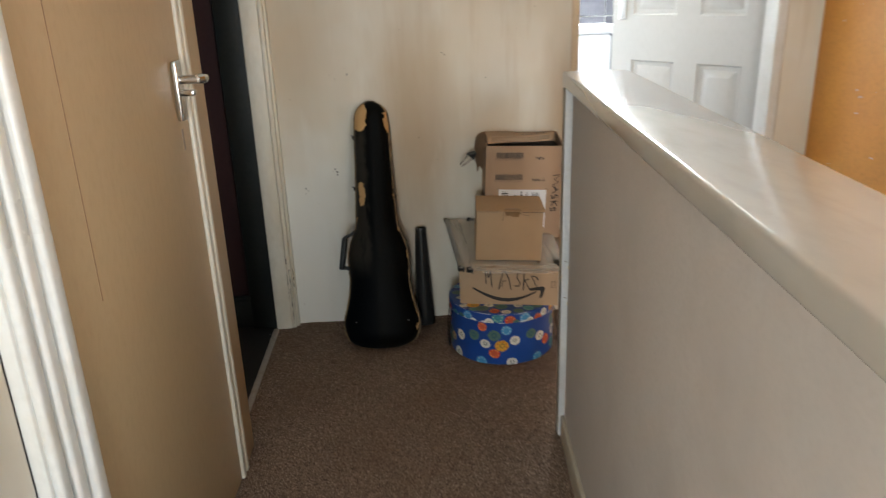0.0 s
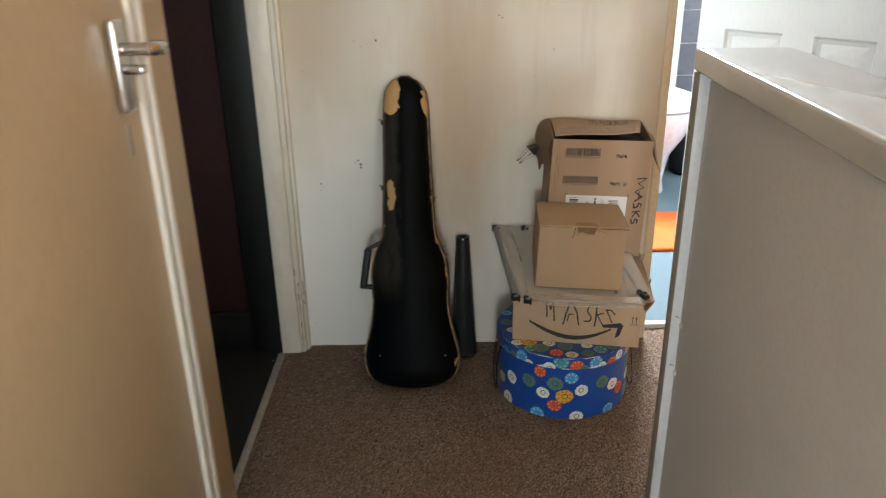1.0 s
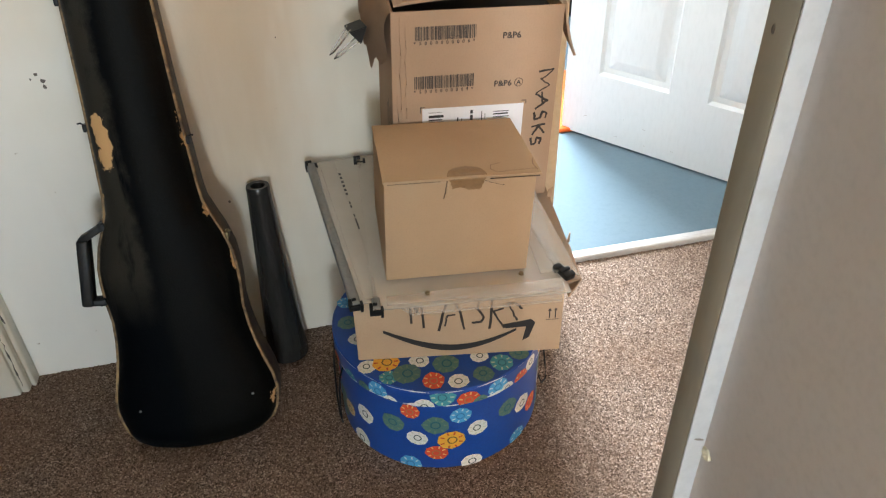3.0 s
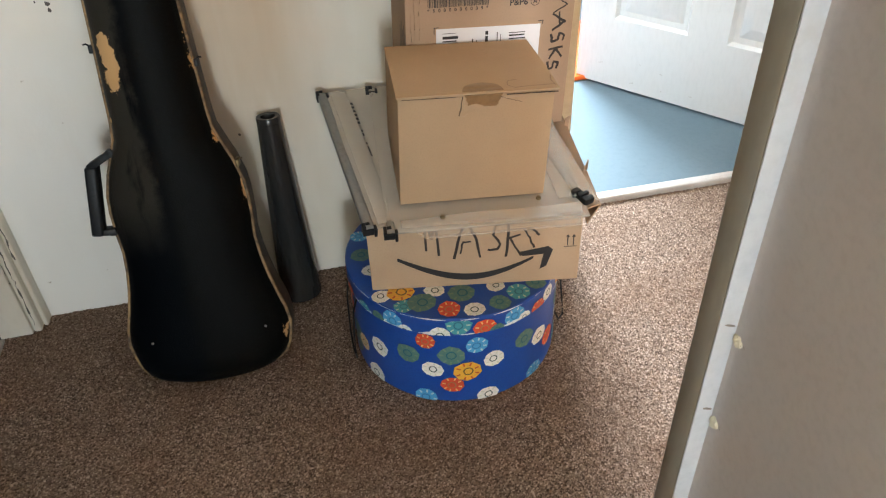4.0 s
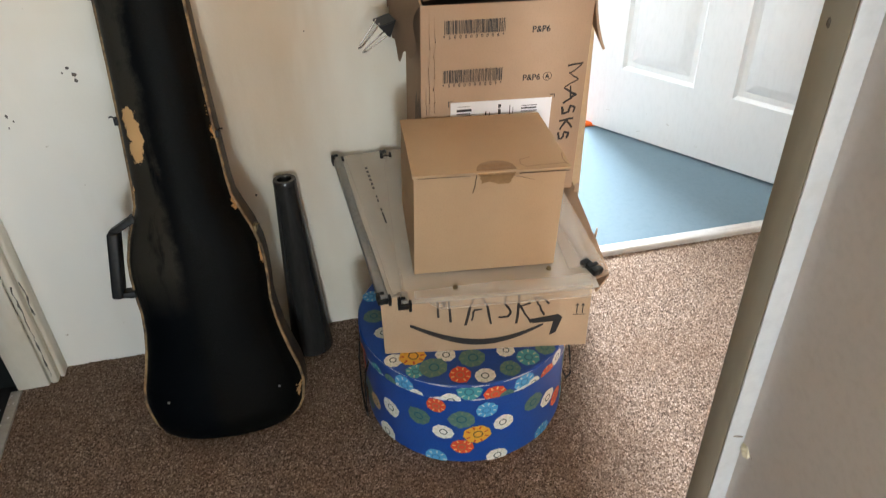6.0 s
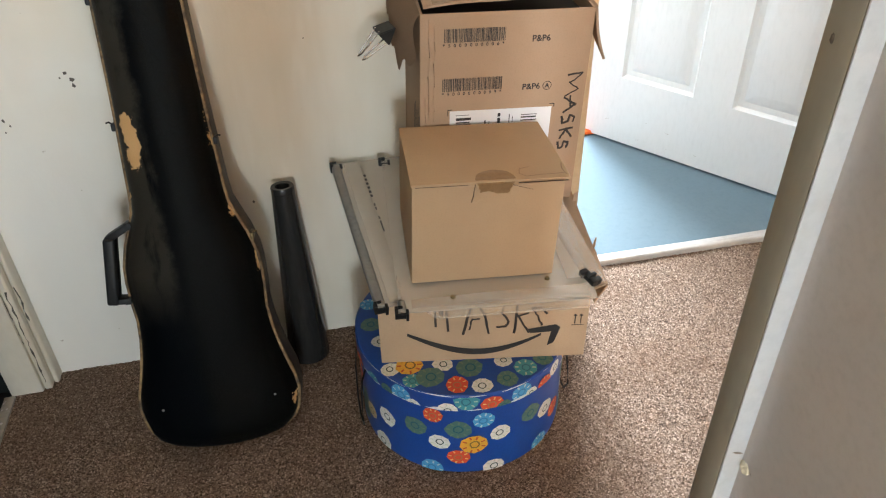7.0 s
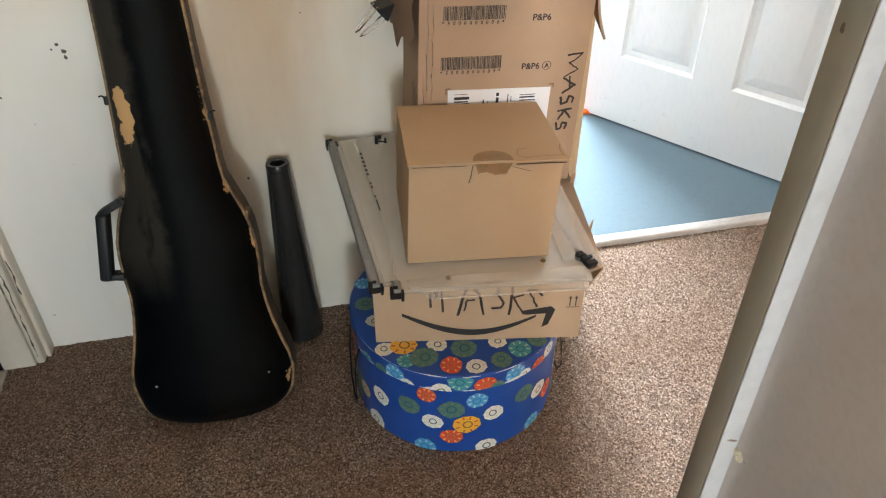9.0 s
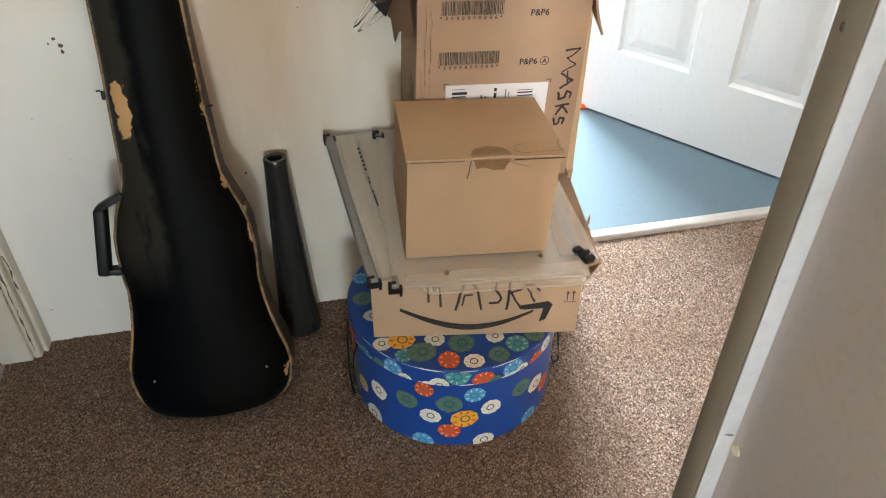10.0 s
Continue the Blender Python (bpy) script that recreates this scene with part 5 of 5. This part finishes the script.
def binder_clip():
    ob = thing("binder_clip", pose(0.2335, 2.475, 0.642, 0, -40, 8) @ Matrix.Scale(1.2, 4), "black binder clip with steel loops gripping a flap", "binder clip")
    prism = bmesh.new()
    a = [prism.verts.new((0.0, -0.016, z)) for z in (-0.011, 0.011)] + [prism.verts.new((0.022, -0.016, 0.0))]
    b = [prism.verts.new((0.0, 0.016, z)) for z in (-0.011, 0.011)] + [prism.verts.new((0.022, 0.016, 0.0))]
    prism.faces.new(a)
    prism.faces.new(b[::-1])
    for i, j in ((0, 1), (1, 2), (2, 0)):
        prism.faces.new((a[i], a[j], b[j], b[i]))
    bmesh.ops.recalc_face_normals(prism, faces=prism.faces)
    bmesh.ops.bevel(prism, geom=prism.edges[:], offset=0.0012, segments=2, affect="EDGES")
    part("clip_body", prism, M_BLACK, ob)
    for s in (-1, 1):
        pts = [(0.004, -0.008, 0.0095 * s), (-0.016, -0.006, 0.0065 * s), (-0.032, -0.004, 0.0045 * s), (-0.037, 0.0, 0.004 * s), (-0.032, 0.004, 0.0045 * s), (-0.016, 0.006, 0.0065 * s), (0.004, 0.008, 0.0095 * s)]
        part("wire_loop", bm_tube(pts, 0.0011, 6), M_STEEL, ob, "bright steel wire loop")


binder_clip()


# ---- small box ----
def small_box():
    w, d, h, t = 0.2165, 0.1715, 0.169, 0.003
    ob = thing("small_cardboard_box", pose(0.3393, 2.3172, 0.344, 1.4, 2.2, -4.3), "small plain tan card box with torn tape at its lid", "box")
    x0, x1, y0, y1 = -w / 2, w / 2, -d / 2, d / 2
    part("front_panel", bm_box(x0, x1, y0, y0 + t, 0, h, 0.001), M_CARD_S, ob)
    part("back_panel", bm_box(x0, x1, y1 - t, y1, 0, h, 0.001), M_CARD_S, ob)
    part("side_panel", bm_box(x0, x0 + t, y0 + t, y1 - t, 0, h, 0.001), M_CARD_S, ob)
    part("side_panel", bm_box(x1 - t, x1, y0 + t, y1 - t, 0, h, 0.001), M_CARD_S, ob)
    part("bottom_panel", bm_box(x0 + t, x1 - t, y0 + t, y1 - t, 0, t), M_CARD_S, ob)
    lid = part("lid", bm_sheet(((x0 - 0.002, y0 - 0.003, h + 0.0045), (x1 + 0.006, y0 - 0.003, h + 0.0045), (x1 + 0.003, y1, h + 0.002), (x0 - 0.001, y1, h + 0.002)), t, 10, 6, lambda u, v: 0.002 * math.sin(v * 3.1) * (1 - u * 0.3)), M_CARD_S, ob, "tan card lid, slightly sprung")
    tape = bmesh.new()
    prof = []
    for k in range(7):
        py = 0.026 - 0.004 * k
        prof.append((py, h + 0.0056, 0.0275 * math.sqrt(max(0.0, 1 - (py / 0.0262) ** 2)) + 0.001))
    for k in range(6):
        dz = 0.002 + 0.0036 * k
        prof.append((-0.0046 + 0.0006 * k, h + 0.003 - dz, 0.0262 - 0.0016 * (k % 2) - 0.0012 * k))
    rows = []
    for py, pz, half in prof:
        rows.append([tape.verts.new((0.008 + half * u, y0 + py, pz + 0.0004 * math.sin(9 * u + 300 * py))) for u in (-1, -0.4, 0.4, 1)])
    for p, q in zip(rows, rows[1:]):
        for k in range(3):
            tape.faces.new((p[k], p[k + 1], q[k + 1], q[k]))
    part("tape_patch", tape, M_TAPE, lid, "shiny tape tab, round over the lid and ragged below", smooth=60)
    # brown-black strips paint the shaded gap below the lid's front edge
    part("lid_shade_strip", bm_box(0.04, x1 + 0.004, y0 - 0.0034, y0 - 0.0026, h - 0.0008, h + 0.0003), M_SIDE, ob, "dark strip painted as the shade under the sprung lid", smooth=0)
    part("lid_shade_strip", bm_box(x0 + 0.004, -0.03, y0 - 0.0034, y0 - 0.0026, h - 0.0001, h + 0.0003), M_SIDE, ob, "thin dark strip painted as the shade under the lid", smooth=0)
    part("tuck_tab", bm_sheet(((-0.018, y0 - 0.0012, h - 0.0235), (0.031, y0 - 0.0012, h - 0.020), (0.032, y0 - 0.0022, h + 0.001), (-0.019, y0 - 0.0022, h + 0.001)), 0.0010, 6, 4, lambda u, v: 0.0008 * math.sin(u * 5)), M_CARD_S, lid, "card tab taped over the front")
    for line, wide in (([(0.052, y0 + 0.001), (0.043, y0 + 0.010), (0.046, y0 + 0.022), (0.06, y0 + 0.026)], 0.0011), ([(x1 + 0.002, y0 + 0.034), (x1 - 0.002, y0 + 0.018), (x1 + 0.001, y0 + 0.002)], 0.0014), ([(0.052, y0 + 0.0012), (0.075, y0 + 0.004), (x1, y0 + 0.005)], 0.0012)):
        part("lid_tear", bm_pen([line], (0, 0, h + 0.0072), (1, 0, 0), (0, 1, 0), wide, 4), M_TANDARK, lid, "lifted torn layer of card", smooth=0)
    ragged = random.Random(8)

    def tear(points, wide, material, label):
        bm = bm_pen([points], (0, y0 - 0.0009, 0), (1, 0, 0), (0, 0, 1), wide, ragged.randint(0, 99))
        part("tear", bm, material, ob, label, smooth=0)

    tear([(-0.0205, h - 0.001), (-0.0215, h - 0.012), (-0.0225, h - 0.021), (-0.0245, h - 0.029)], 0.0015, M_SIDE, "dark tear beside the tab")
    tear([(-0.0225, h - 0.0295), (-0.017, h - 0.031), (-0.0125, h - 0.026)], 0.0012, M_CARD_A, "pale torn card edge")
    tear([(0.033, h - 0.004), (0.045, h - 0.0085), (0.063, h - 0.0135)], 0.0011, M_SIDE, "thin dark tear in the card")
    tear([(0.034, h - 0.006), (0.05, h - 0.0055), (0.066, h - 0.004)], 0.002, M_CARD_A, "torn pale card strip")
    tear([(-0.058, h - 0.0022), (-0.04, h - 0.003), (-0.022, h - 0.0024)], 0.0022, M_CARD_A, "pale fibres along the lid's edge")
    tear([(x1 - 0.034, h - 0.001), (x1 - 0.02, h - 0.0022), (x1 - 0.004, h - 0.0012)], 0.0016, M_CARD_A, "pale fibres along the lid's edge")


small_box()

# ---- marks on the wall ----
rng = random.Random(21)
marks = bmesh.new()
spots = [(-0.2465, 0.599, 0.0034), (-0.239, 0.588, 0.0042), (-0.2395, 0.578, 0.0036), (-0.256, 0.592, 0.0016), (-0.357, 0.532, 0.0028), (-0.35, 0.522, 0.002), (-0.36, 0.512, 0.0016), (-0.005, 0.33, 0.0028), (0.12, 0.62, 0.0015), (0.06, 0.7, 0.0015), (-0.18, 0.93, 0.003), (0.15, 0.99, 0.0025), (0.3, 0.9, 0.002)]
for x, z, s in spots:
    a = rng.uniform(0, 3)
    marks.faces.new([marks.verts.new((x + s * rng.uniform(0.5, 1.1) * math.cos(a + k), BACK - 0.0008, z + s * rng.uniform(0.6, 1.6) * math.sin(a + k))) for k in (0, 1.1, 2.2, 3.3, 4.4, 5.4)])
M_CHIP = mat("dark_paint_chip", (0.09, 0.075, 0.06), (0.14, 0.12, 0.1), 60, 300, 0.8)
structure("wall_marks", marks, M_CHIP, "small dark chips in the wall paint", "wall mark", smooth=0)

# ---- peeling paint ----
rng = random.Random(31)
for x, z0, z1 in ((-0.4432, 0.02, 0.24), (-0.4318, 0.16, 0.24), (-0.452, 0.12, 0.3)):
    pts = []
    z = z0
    while z < z1:
        pts.append((x + rng.uniform(-0.0016, 0.0016), 2.5194 if x < -0.437 else 2.5345, z))
        z += rng.uniform(0.006, 0.018)
    if len(pts) > 2:
        tagged(new("paint_crack", mesh_of("paint_crack", bm_tube(pts, [rng.choice((0.0004, 0.0009, 0.0019)) for _ in pts], 6), M_CHIP)), "dark crack in the peeling frame paint", "wall mark", kind="structure")
nick = bmesh.new()
bmesh.ops.create_icosphere(nick, subdivisions=2, radius=1)
for v in nick.verts:
    v.co *= 1 + 0.4 * noise.noise(v.co * 2.1)
turned(nick, pose(0.4022, 1.745, 0.874) @ Matrix.Diagonal((0.0010, 0.0018, 0.0035, 1)))
tagged(new("board_nick", mesh_of("board_nick", nick, M_CHIP)), "dark nick in the end board", "wall mark", kind="structure")
rng = random.Random(44)
flakes = bmesh.new()
for k in range(9):
    x, y, r, a = rng.uniform(-0.53, -0.505), rng.uniform(2.33, 2.51), rng.uniform(0.0018, 0.0045), rng.uniform(0, 3)
    flakes.faces.new([flakes.verts.new((x + r * rng.uniform(0.5, 1.2) * math.cos(a + q), y + r * rng.uniform(0.5, 1.6) * math.sin(a + q), 0.0048 + 0.0006 * (q % 2))) for q in (0, 1.2, 2.5, 3.6, 4.9)])
structure("paint_flakes", flakes, M_PAPER, "white paint flakes fallen on the carpet strip", "paint flake", smooth=0)
